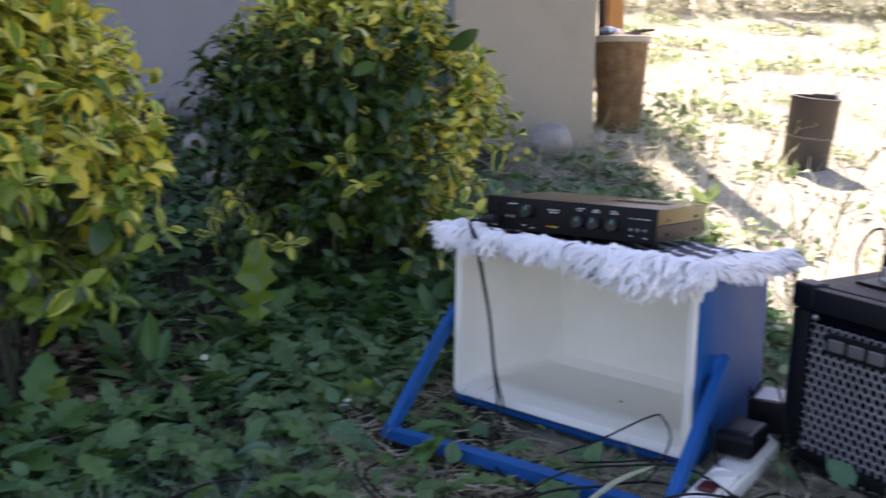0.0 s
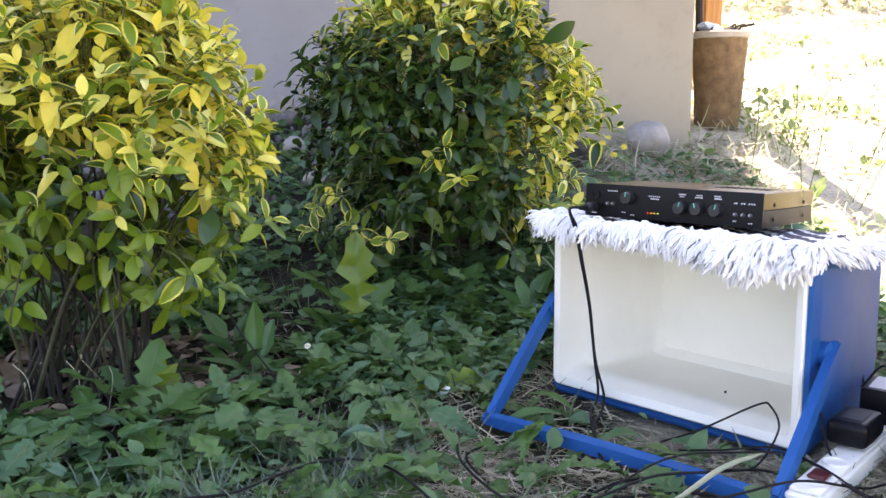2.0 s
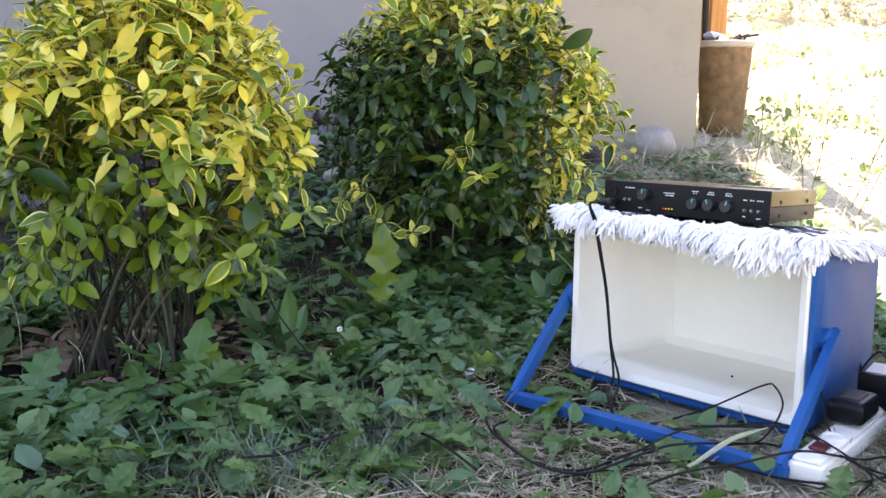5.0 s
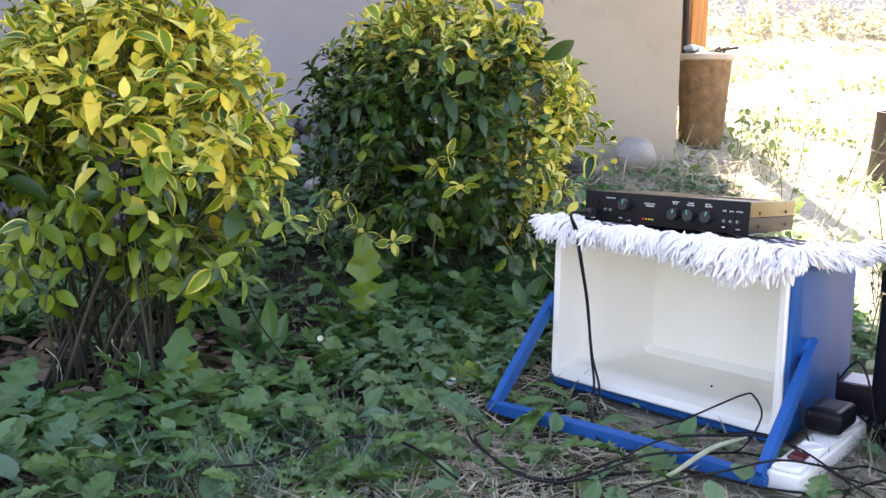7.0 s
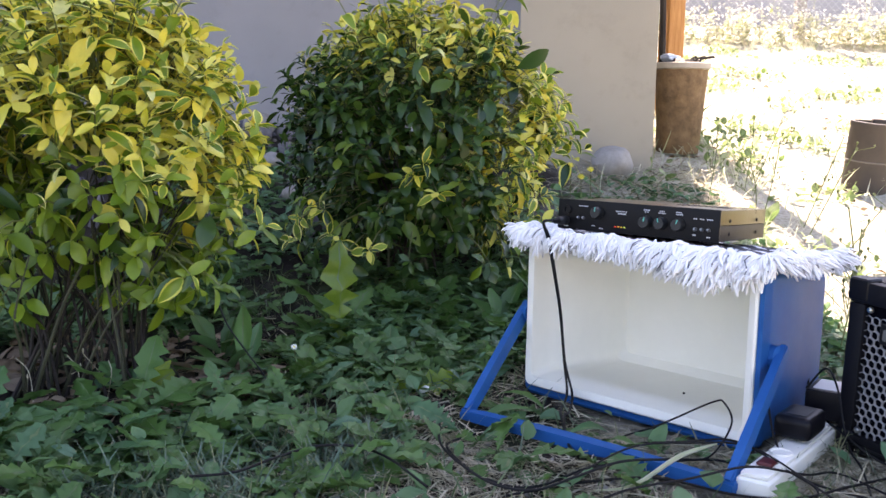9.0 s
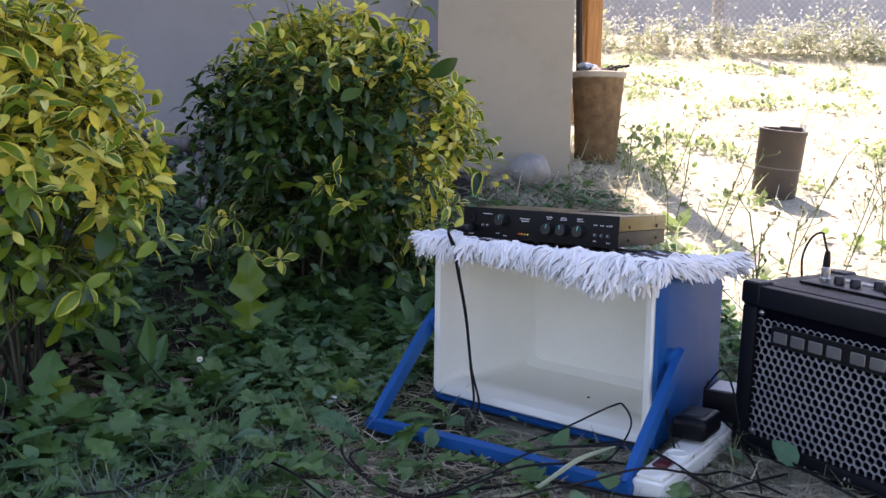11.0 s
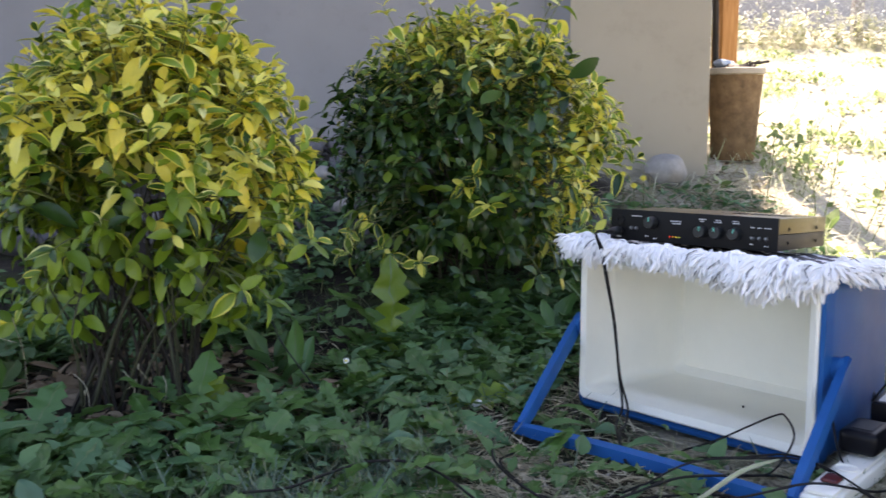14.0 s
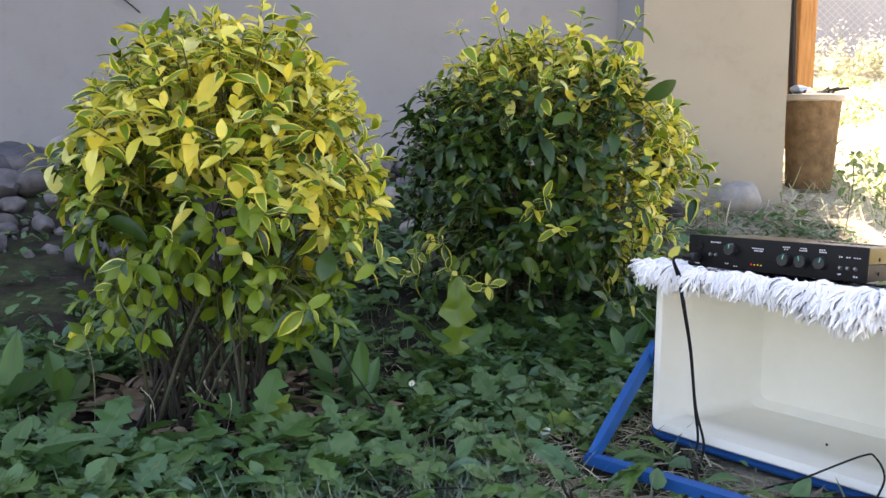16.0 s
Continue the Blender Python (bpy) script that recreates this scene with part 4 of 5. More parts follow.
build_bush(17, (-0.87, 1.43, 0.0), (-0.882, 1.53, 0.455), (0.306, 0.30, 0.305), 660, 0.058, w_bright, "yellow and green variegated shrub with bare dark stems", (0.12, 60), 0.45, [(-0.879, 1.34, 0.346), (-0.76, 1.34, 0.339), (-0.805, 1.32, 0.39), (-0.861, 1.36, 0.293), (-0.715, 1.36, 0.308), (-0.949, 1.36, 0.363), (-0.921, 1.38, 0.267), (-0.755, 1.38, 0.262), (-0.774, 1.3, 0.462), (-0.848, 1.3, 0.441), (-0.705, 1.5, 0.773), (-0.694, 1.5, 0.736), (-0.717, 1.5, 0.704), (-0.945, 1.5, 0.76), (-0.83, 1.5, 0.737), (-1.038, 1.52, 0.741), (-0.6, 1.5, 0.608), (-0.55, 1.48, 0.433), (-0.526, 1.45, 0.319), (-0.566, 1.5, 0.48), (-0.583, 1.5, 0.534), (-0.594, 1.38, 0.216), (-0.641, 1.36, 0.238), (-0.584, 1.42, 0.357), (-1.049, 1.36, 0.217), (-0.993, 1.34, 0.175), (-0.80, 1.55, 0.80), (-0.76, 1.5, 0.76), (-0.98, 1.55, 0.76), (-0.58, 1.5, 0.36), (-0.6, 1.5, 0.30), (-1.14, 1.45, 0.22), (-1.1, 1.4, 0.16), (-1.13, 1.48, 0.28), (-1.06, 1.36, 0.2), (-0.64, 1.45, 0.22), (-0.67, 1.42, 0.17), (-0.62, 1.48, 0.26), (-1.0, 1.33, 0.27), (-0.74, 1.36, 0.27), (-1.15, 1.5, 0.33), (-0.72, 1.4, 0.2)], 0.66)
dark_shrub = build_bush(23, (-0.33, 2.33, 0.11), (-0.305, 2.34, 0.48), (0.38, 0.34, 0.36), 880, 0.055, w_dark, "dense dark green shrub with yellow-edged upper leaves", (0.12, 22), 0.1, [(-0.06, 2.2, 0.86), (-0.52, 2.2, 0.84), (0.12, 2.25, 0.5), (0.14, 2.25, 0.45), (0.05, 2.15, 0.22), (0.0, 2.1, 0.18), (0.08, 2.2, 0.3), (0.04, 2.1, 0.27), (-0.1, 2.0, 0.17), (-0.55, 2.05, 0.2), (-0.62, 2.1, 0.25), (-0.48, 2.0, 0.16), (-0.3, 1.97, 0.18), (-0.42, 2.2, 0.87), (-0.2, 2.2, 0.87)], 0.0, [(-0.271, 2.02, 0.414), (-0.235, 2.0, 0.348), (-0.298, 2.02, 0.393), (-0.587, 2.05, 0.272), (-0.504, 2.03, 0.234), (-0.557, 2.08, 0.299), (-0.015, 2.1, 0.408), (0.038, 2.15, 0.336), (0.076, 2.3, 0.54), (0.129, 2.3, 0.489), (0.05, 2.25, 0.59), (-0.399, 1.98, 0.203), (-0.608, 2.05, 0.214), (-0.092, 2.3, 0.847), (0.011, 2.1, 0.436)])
# one large dark leaf stands clear of the crown
X, Y, Z = frame_of(Vector((0.073, -0.02, 0.032)), (0.6, -1.0, -0.3))
big = Matrix((X * 0.089, Y * 0.089, Z * 0.049)).transposed().to_4x4()
big.translation = Vector((-0.055, 2.02, 0.646)) - Vector((-0.33, 2.33, 0.11))
part("leaf", SINGLE[4], None, dark_shrub, "large dark green leaf", at=big)



def weed(x, y, n, size, template, material, seed, lift=0.7, label="broad-leaved green weed rosette in the grass"):
    r = random.Random(seed)
    t = thing("weed", pose(x, y, land_rough(x, y)), label, "weed", "weeds in the grass")
    V, F, E = template
    meshes = []
    for k in range(2):
        W = V.copy()
        for v in W:
            v[0] *= 1 + 0.25 * noise.noise((v[1] * 7, v[0] * 5, seed + k))
            v[2] += 0.1 * noise.noise((v[0] * 9, v[1] * 8, seed * 3 + k))
            v[0] += 0.12 * v[1] ** 2 * noise.noise((seed * 1.7, k * 3.1, 0.5))
        meshes.append(data_mesh("leaf", W, F, [material, M_VEIN], E, smooth=True))
    a0 = r.uniform(0, 6.28)
    for k in range(n):
        a = a0 + k * 6.28 / n + r.uniform(-0.4, 0.4)
        e = r.uniform(0.3, 1.0) * lift
        d = Vector((math.cos(a), math.sin(a), math.tan(min(1.35, e * 1.3))))
        X, Y, Z = frame_of(d, (0, 0, 1))
        s = size * r.uniform(0.65, 1.15)
        m = Matrix((X * s, Y * s, Z * s)).transposed().to_4x4()
        m.translation = Vector((math.cos(a), math.sin(a), 0)) * 0.008 + Vector((0, 0, 0.002))
        part("leaf", r.choice(meshes), None, t, at=m)
    return t


weeds = [(-0.682, 1.692, 5, 0.13, STRAP, 0.95), (-0.65, 1.601, 4, 0.11, STRAP, 0.8), (-0.444, 1.852, 5, 0.19, LOBED, 1.0), (-0.482, 1.806, 5, 0.12, OVATE, 0.8), (-0.744, 1.043, 6, 0.15, LOBED, 0.55), (-0.755, 1.35, 6, 0.13, LOBED, 0.85), (-1.259, 1.362, 6, 0.17, STRAP, 0.95), (-1.049, 1.054, 6, 0.17, STRAP, 0.9), (-1.165, 1.419, 5, 0.15, STRAP, 1.0), (-0.272, 1.556, 5, 0.14, LOBED, 0.35), (-0.629, 1.316, 6, 0.12, LOBED, 0.6), (-0.493, 1.51, 6, 0.12, LOBED, 0.6), (-0.409, 1.442, 5, 0.11, STRAP, 0.6), (-0.325, 0.94, 6, 0.13, LOBED, 0.2), (-0.566, 1.168, 6, 0.12, LOBED, 0.5), (-0.86, 1.168, 6, 0.13, LOBED, 0.6), (-0.545, 1.396, 5, 0.11, OVATE, 0.6), (-0.314, 1.715, 5, 0.12, STRAP, 0.7), (-0.177, 1.738, 5, 0.12, LOBED, 0.6), (-0.073, 1.385, 6, 0.08, LOBED, 0.35), (0.054, 1.248, 5, 0.07, LOBED, 0.25), (0.169, 1.157, 5, 0.07, STRAP, 0.3), (-0.073, 1.966, 5, 0.13, STRAP, 0.9), (0.033, 2.08, 5, 0.14, STRAP, 0.95), (-0.23, 2.023, 6, 0.12, OVATE, 0.8), (0.98, 2.5, 6, 0.06, OVATE, 0.8), (0.85, 3.05, 6, 0.09, OVATE, 0.9), (-0.923, 0.997, 6, 0.12, LOBED, 0.5), (-1.333, 1.168, 6, 0.16, STRAP, 0.8), (-0.671, 1.966, 5, 0.1, OVATE, 0.8), (0.505, 2.308, 6, 0.07, OVATE, 0.8), (0.35, 2.35, 6, 0.09, STRAP, 0.8), (0.2, 2.5, 6, 0.15, STRAP, 0.9), (0.106, 2.422, 6, 0.14, OVATE, 0.9), (0.3, 2.7, 6, 0.14, OVATE, 0.9), (0.45, 2.55, 6, 0.08, STRAP, 0.8), (0.18, 2.85, 6, 0.13, OVATE, 0.8), (0.4, 2.9, 6, 0.12, STRAP, 0.9), (0.55, 2.75, 6, 0.08, OVATE, 0.9), (0.05, 2.7, 6, 0.14, STRAP, 0.9), (0.274, 2.251, 6, 0.14, OVATE, 0.95)]
for k, (x, y, n, s, tpl, lift) in enumerate(weeds):
    if tpl is OVATE and x < -0.1:
        tpl = LOBED
    # beyond x 0.8 the weeds take the paler, sunlit copy of the leaf colour
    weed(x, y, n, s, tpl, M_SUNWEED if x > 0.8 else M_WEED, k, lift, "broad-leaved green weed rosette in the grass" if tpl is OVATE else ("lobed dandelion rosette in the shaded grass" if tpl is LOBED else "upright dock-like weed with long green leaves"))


def tall_leaf(x, y, leaves, label, tint=None):
    """A weed with leaves at given turns (degrees from the x axis), rises, lengths and shapes."""
    t = thing("weed", pose(x, y, land_rough(x, y)), label, "weed", "weeds in the grass")
    for turn, rise, size, tpl, face in leaves:
        a, e = radians(turn), radians(rise)
        d = Vector((math.cos(a) * math.cos(e), math.sin(a) * math.cos(e), math.sin(e)))
        X, Y, Z = frame_of(d, face)
        m = Matrix((X * size, Y * size, Z * size)).transposed().to_4x4()
        m.translation = (0, 0, 0.002)
        V, F, E = tpl
        W = V.copy()
        for v in W:
            v[0] *= 0.78 * (1 + 0.5 * noise.noise((v[1] * 9, v[0] * 6, turn)))
            v[2] = v[2] * (0.25 if rise > 70 else 1.0) + 0.1 * noise.noise((v[0] * 9, v[1] * 8, turn + 3))
        part("leaf", data_mesh("leaf", W, F, [tint or M_WEED, M_VEIN], E, True), None, t, at=m)


FRONT = (0.3, -1.0, 0.5)
tall_leaf(-0.44, 1.775, [(80, 82, 0.25, LOBED, (0.9, -1.0, 0.3)), (100, 60, 0.12, LOBED, FRONT)], "dandelion with one tall upright ragged leaf", M_LIME)
tall_leaf(-0.45, 1.80, [(150, 45, 0.13, LOBED, (0, 0, 1)), (20, 35, 0.12, LOBED, (0, 0, 1)), (260, 30, 0.12, LOBED, (0, 0, 1))], "dandelion with spread ragged leaves")
tall_leaf(-0.605, 1.57, [(100, 70, 0.15, STRAP, FRONT), (60, 62, 0.12, STRAP, FRONT), (330, 40, 0.11, STRAP, (0, 0, 1)), (200, 35, 0.11, OVATE, (0, 0, 1))], "weed with broad upright oval leaves")
tall_leaf(-0.367, 1.51, [(10, 12, 0.15, LOBED, (0, -0.6, 1)), (170, 15, 0.13, LOBED, (0, 0, 1)), (250, 25, 0.1, LOBED, (0, 0, 1))], "dandelion with long flat light green leaves")
tall_leaf(-0.30, 1.47, [(5, 22, 0.15, LOBED, (0, -0.9, 0.8)), (40, 30, 0.09, LOBED, (0, -0.9, 0.8))], "bright yellow-green leaf reaching over the grass", M_LIME)
tall_leaf(-0.755, 1.43, [(60, 65, 0.07, OVATE, FRONT), (20, 50, 0.07, OVATE, FRONT), (110, 60, 0.06, OVATE, FRONT), (350, 35, 0.07, OVATE, FRONT), (150, 45, 0.06, OVATE, FRONT)], "small light green sprout beside the shrub", M_LIME)
tall_leaf(-0.566, 1.122, [(60, 40, 0.13, LOBED, FRONT), (170, 30, 0.14, LOBED, (0, -0.5, 1)), (300, 15, 0.12, LOBED, (0, -0.5, 1)), (230, 20, 0.12, LOBED, (0, -0.3, 1))], "spread dandelion rosette in the front grass")
tall_leaf(-0.944, 1.122, [(80, 50, 0.16, LOBED, FRONT), (160, 30, 0.15, LOBED, (0, -0.5, 1)), (20, 28, 0.15, LOBED, (0, -0.5, 1)), (270, 15, 0.12, LOBED, (0, -0.3, 1))], "spread dandelion rosette in the front grass")
tall_leaf(-0.283, 0.917, [(0, 8, 0.15, LOBED, (0, -0.3, 1)), (200, 10, 0.13, LOBED, (0, -0.3, 1))], "flat dandelion leaves lying on the straw")
tall_leaf(-0.755, 1.02, [(200, 22, 0.15, LOBED, (0, -0.5, 1)), (330, 18, 0.16, LOBED, (0, -0.5, 1)), (90, 40, 0.13, LOBED, (0, -0.5, 1)), (140, 30, 0.14, LOBED, (0, 0, 1)), (270, 15, 0.1, LOBED, (0, 0, 1))], "large flat dandelion rosette near the lens")
tall_leaf(-0.71, 1.26, [(75, 65, 0.15, LOBED, FRONT), (350, 30, 0.12, STRAP, (0, 0, 1)), (190, 28, 0.12, LOBED, (0, 0, 1))], "dandelion before the variegated shrub")
tall_leaf(-1.248, 1.35, [(95, 72, 0.17, STRAP, FRONT), (130, 60, 0.15, STRAP, FRONT), (20, 40, 0.12, STRAP, (0, 0, 1))], "dock weed with tall strap leaves")
tall_leaf(-1.102, 1.031, [(90, 72, 0.17, STRAP, FRONT), (140, 55, 0.15, STRAP, FRONT), (10, 40, 0.14, LOBED, (0, 0, 1))], "dock weed with dark strap leaves")


# ---- grass, ground cover, straw: uncountable ----
def scatter(name, label, template, count, area, size, lean, material, seed, dens=None, lift=0.0, avoid=True):
    r = random.Random(seed)
    items = []
    tries = 0
    room = 0.0 if template is BLADE else size[1]
    while len(items) < count and tries < count * 12:
        tries += 1
        x, y = r.uniform(area[0], area[1]), r.uniform(area[2], area[3])
        if y > 3.66 and x < 0.6:
            continue
        if dens is not None and r.random() > dens(x, y):
            continue
        if avoid:
            q = BOX.inverted() @ Vector((x, y, 0))
            if -0.25 - room < q.x < 0.25 + room and -0.02 - 0.5 * room < q.y < 0.3 + room:
                continue
            q = AMP.inverted() @ Vector((x, y, 0))
            if -0.01 < q.x < 0.34 and -0.01 < q.y < 0.26:
                continue
            q = BOX.inverted() @ Vector((x, y, 0))
            if -0.22 < q.x < 0.36 and -0.26 < q.y - 0.085 * q.x < -0.17 and r.random() < 0.985:
                continue
        a = r.uniform(0, 6.28)
        e = r.uniform(*lean)
        d = Vector((math.cos(a) * math.cos(e), math.sin(a) * math.cos(e), math.sin(e)))
        s = r.uniform(*size)
        items.append(((x, y, land_rough(x, y) + r.uniform(0, lift)), d, (r.gauss(0, 0.3), r.gauss(0, 0.3), 1), s, 0))
    me = leaves_mesh(name, template, items, [material, M_VEIN], [(0, 1)] if template is LOBED or template is STRAP else [(0, 0)], 0.0 if template is BLADE else 0.03)
    return tagged(new(name, me), label, name.replace("_", " "), kind="stuff")


def d_cover(x, y):
    f = 0.55 + 0.8 * noise.noise((x * 3.1, y * 3.1, 5))
    if x > -0.22 + 0.3 * (y - 1.4):
        f *= 0.4 if y < 1.8 else 1.3
    if -0.78 < x < -0.5 and 1.75 < y < 2.4:
        f *= 0.12
    if y < 1.4:
        f *= 0.75 if x < -0.45 else 0.28
    if (x + 0.88) ** 2 + (y - 1.54) ** 2 < 0.13:
        f *= 0.05
    if x < -1.2 and y > 1.9:
        f *= 0.1
    if 1.5 < y < 2.3:
        f *= 1.6
    if y > 2.9:
        f *= 0.5
    return f


def d_dry(x, y):
    return (0.95 if x > -0.45 + 0.25 * (y - 1.0) else 0.25) * (0.6 + 0.7 * noise.noise((x * 4, y * 4, 9)))


def d_lawn(x, y):
    return (0.45 + 0.9 * noise.noise((x * 1.7, y * 1.7, 3))) * (1.0 if x > 0.45 else 0.3)


scatter("ground_cover", "low carpet of small green weed leaves in shade", OVATE, 10500, (-2.6, 0.75, 0.75, 3.5), (0.018, 0.052), (0.0, 0.9), M_COVER, 31, d_cover, 0.035)
scatter("lobed_ground_cover", "ragged green weed leaves spread over the soil", LOBED, 2200, (-1.6, 0.3, 0.75, 2.3), (0.045, 0.11), (0.1, 0.9), M_WEED, 32, d_cover, 0.02)
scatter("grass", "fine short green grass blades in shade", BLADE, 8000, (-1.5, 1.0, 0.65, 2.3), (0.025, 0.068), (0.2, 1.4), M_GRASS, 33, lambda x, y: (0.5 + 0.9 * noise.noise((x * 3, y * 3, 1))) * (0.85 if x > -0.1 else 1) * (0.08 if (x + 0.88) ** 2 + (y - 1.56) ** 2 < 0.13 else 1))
scatter("blue_grass", "fine blue-green grass tuft in shade", BLADE, 1700, (-0.68, -0.25, 0.88, 1.22), (0.02, 0.08), (0.1, 1.3), M_BLUEGRASS, 39, lambda x, y: 1.0 if noise.noise((x * 4, y * 4, 12)) > -0.05 else 0.15)
scatter("straw", "dry straw and cut grass lying on the soil", BLADE, 15000, (-0.75, 1.2, 0.6, 2.0), (0.02, 0.08), (-0.05, 0.3), M_STRAW, 34, d_dry, 0.012)
scatter("loose_straw", "cut dry straw lying thick before the cool box", BLADE, 5200, (-0.3, 0.8, 0.6, 1.3), (0.02, 0.075), (-0.05, 0.45), M_STRAW, 43, None, 0.014)
scatter("dead_leaves", "brown dead leaves under the shrub", OVATE, 420, (-1.25, -0.5, 1.2, 1.95), (0.025, 0.06), (-0.1, 0.5), M_LITTER, 35, lambda x, y: 1.0 if (x + 0.86) ** 2 + (y - 1.5) ** 2 < 0.12 else 0.05, 0.015)
scatter("lawn_grass", "pale lawn grass climbing to the fence, sun glare in its colour", BLADE, 19000, (0.3, 6.0, 2.0, 9.4), (0.04, 0.13), (0.3, 1.4), M_LAWN, 36, d_lawn)
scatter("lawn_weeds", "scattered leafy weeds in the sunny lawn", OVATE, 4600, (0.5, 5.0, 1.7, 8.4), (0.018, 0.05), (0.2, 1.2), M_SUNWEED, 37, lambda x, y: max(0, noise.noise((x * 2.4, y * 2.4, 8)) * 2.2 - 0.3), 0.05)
scatter("lawn_litter", "brown bits of stalk and leaf on the sunny lawn", OVATE, 900, (0.5, 4.5, 2.2, 7.5), (0.015, 0.045), (-0.1, 0.5), M_LITTER, 41, lambda x, y: 0.5 + noise.noise((x * 2, y * 2, 6)), 0.01)
scatter("pot_foot_weeds", "leafy weed tangle at the foot of the pot", OVATE, 150, (0.84, 1.12, 3.75, 4.2), (0.02, 0.045), (0.2, 1.3), M_SUNWEED, 42, None, 0.2)
scatter("wall_foot_straw", "dry straw at the foot of the pier", BLADE, 900, (0.15, 0.8, 3.15, 3.85), (0.06, 0.16), (0.0, 0.7), M_STRAW, 38, None, 0.03)


def pebbles():
    r = random.Random(91)
    bm = bmesh.new()
    for k in range(260):
        x, y = r.gauss(0.0, 0.3), r.gauss(1.05, 0.15)
        q = BOX.inverted() @ Vector((x, y, 0))
        if q.y > -0.05:
            continue
        b = r.uniform(0.003, 0.009)
        m = pose(x, y, land_rough(x, y) + b * 0.3, r.uniform(0, 360), r.uniform(0, 360), 0) @ Matrix.Diagonal((b, b * 0.8, b * 0.55, 1))
        bmesh.ops.create_icosphere(bm, subdivisions=1, radius=1, matrix=m)
    tagged(new("gravel", mesh_of("gravel", bm, M_STONE_PALE, False)), "pale crumbs of stone in the dry soil", "gravel", kind="stuff")


pebbles()


# ---- flowers and stalks ----
def flower(x, y, h, material, size, label):
    t = thing("flower", pose(x, y, land_rough(x, y)), label, "flower")
    bm = bmesh.new()
    tube_path(bm, [(0, 0, 0), (0.004, 0.002, h * 0.5), (0.0, 0.0, h)], 0.0011, 5)
    part("stalk", bm, M_STEM, t)
    bm = bmesh.new()
    for k in range(10):
        a = k * 0.628
        c, s = math.cos(a), math.sin(a)
        q = [(0.15 * c, 0.15 * s, 0), (0.7 * c - 0.18 * s, 0.7 * s + 0.18 * c, 0.15), (c, s, 0.1), (0.7 * c + 0.18 * s, 0.7 * s - 0.18 * c, 0.15)]
        bm.faces.new([bm.verts.new(Vector(v) * size) for v in q])
    part("petals", bm, material, t, at=pose(0, 0, h, 50, 0, 0))
    bm = bmesh.new()
    bmesh.ops.create_icosphere(bm, subdivisions=1, radius=size * 0.38)
    part("centre", bm, M_YPETAL, t, at=pose(0, 0, h))


flower(-0.489, 1.532, 0.074, M_PETAL, 0.007, "small white daisy in the weeds")
for x, y, h in ((0.178, 2.72, 0.2), (0.14, 2.68, 0.24), (0.21, 2.75, 0.22), (0.12, 2.74, 0.17), (-1.25, 1.6, 0.12)):
    flower(x, y, h, M_YPETAL, 0.012, "small yellow flower on a thin stalk")


def stalk(x, y, h, lean, material, seed, label, heads=6, thick=1.0):
    """A tall thin weed stalk with side sprigs."""
    r = random.Random(seed)
    t = thing("weed_stalk", pose(x, y, land_rough(x, y)), label, "weed stalk")
    bm = bmesh.new()
    top = Vector((lean[0], lean[1], h))
    pts = [Vector((0, 0, -0.01)), top * 0.5 + Vector((0.01, 0, 0.02)), top]
    tube_path(bm, spline(pts, 4), 0.0018 * thick, 5)
    part("main_stem", bm, material, t)
    for k in range(heads):
        bm = bmesh.new()
        a = top * r.uniform(0.35, 1.0)
        e = a + Vector((r.uniform(-0.05, 0.05), r.uniform(-0.05, 0.05), r.uniform(0.01, 0.06)))
        tube_path(bm, [a, a.lerp(e, 0.6), e, e + Vector((0, 0, 0.006)), e + Vector((0, 0, 0.01))], [0.001 * thick, 0.001 * thick, 0.0015 * thick, 0.004 * thick, 0.001 * thick], 5)
        part("sprig", bm, material, t)


for k, (x, y, h, lx, ly) in enumerate(((0.84, 3.06, 0.3, 0.05, 0), (1.0, 3.1, 0.32, 0.12, 0), (0.95, 2.9, 0.3, 0.14, 0), (0.78, 2.9, 0.25, -0.03, 0), (1.3, 2.7, 0.3, 0.1, 0), (1.45, 2.75, 0.34, -0.04, 0), (1.2, 2.5, 0.25, 0.1, 0), (1.6, 3.1, 0.3, 0.03, 0), (1.75, 3.0, 0.3, 0.08, 0), (0.92, 3.6, 0.3, 0.02, 0), (1.0, 3.75, 0.28, 0.1, 0), (1.15, 2.75, 0.34, 0.16, 0.0), (0.72, 3.35, 0.28, 0.02, 0), (0.68, 1.82, 0.3, 0.04, 0.02), (0.74, 1.9, 0.34, -0.03, 0), (0.8, 1.98, 0.3, 0.06, 0), (0.66, 1.74, 0.24, 0.02, 0.03))):
    stalk(x, y, h, (lx, ly), M_STEM, k, "thin green weed stalk with small buds in the sun", 9)
for k, (x, y, h, lx, ly) in enumerate(((-0.84, 1.33, 0.10, -0.02, 0), (-0.79, 1.32, 0.09, 0.01, 0), (-1.03, 1.3, 0.2, -0.02, 0), (-0.92, 1.32, 0.1, -0.03, 0))):
    stalk(x, y, h, (lx, ly), M_STRAW, 40 + k, "pale dry grass stalk under the shrub", 1, 0.5)
# a long pale grass stem thrown across the bar
bm = bmesh.new()
tube_path(bm, spline([(0.05, 0.98, 0.012), (0.106, 0.986, 0.02), (0.18, 1.043, 0.045), (0.243, 1.088, 0.05)], 4), [0.0012, 0.0016, 0.002, 0.0024, 0.0026, 0.003, 0.0034, 0.0036, 0.0036, 0.0034, 0.003, 0.0024, 0.0012], 6)
solo("grass_stem", bm, M_LAWN, Matrix.Identity(4), "pale thick grass stem lying over the handle bar", "grass stem")


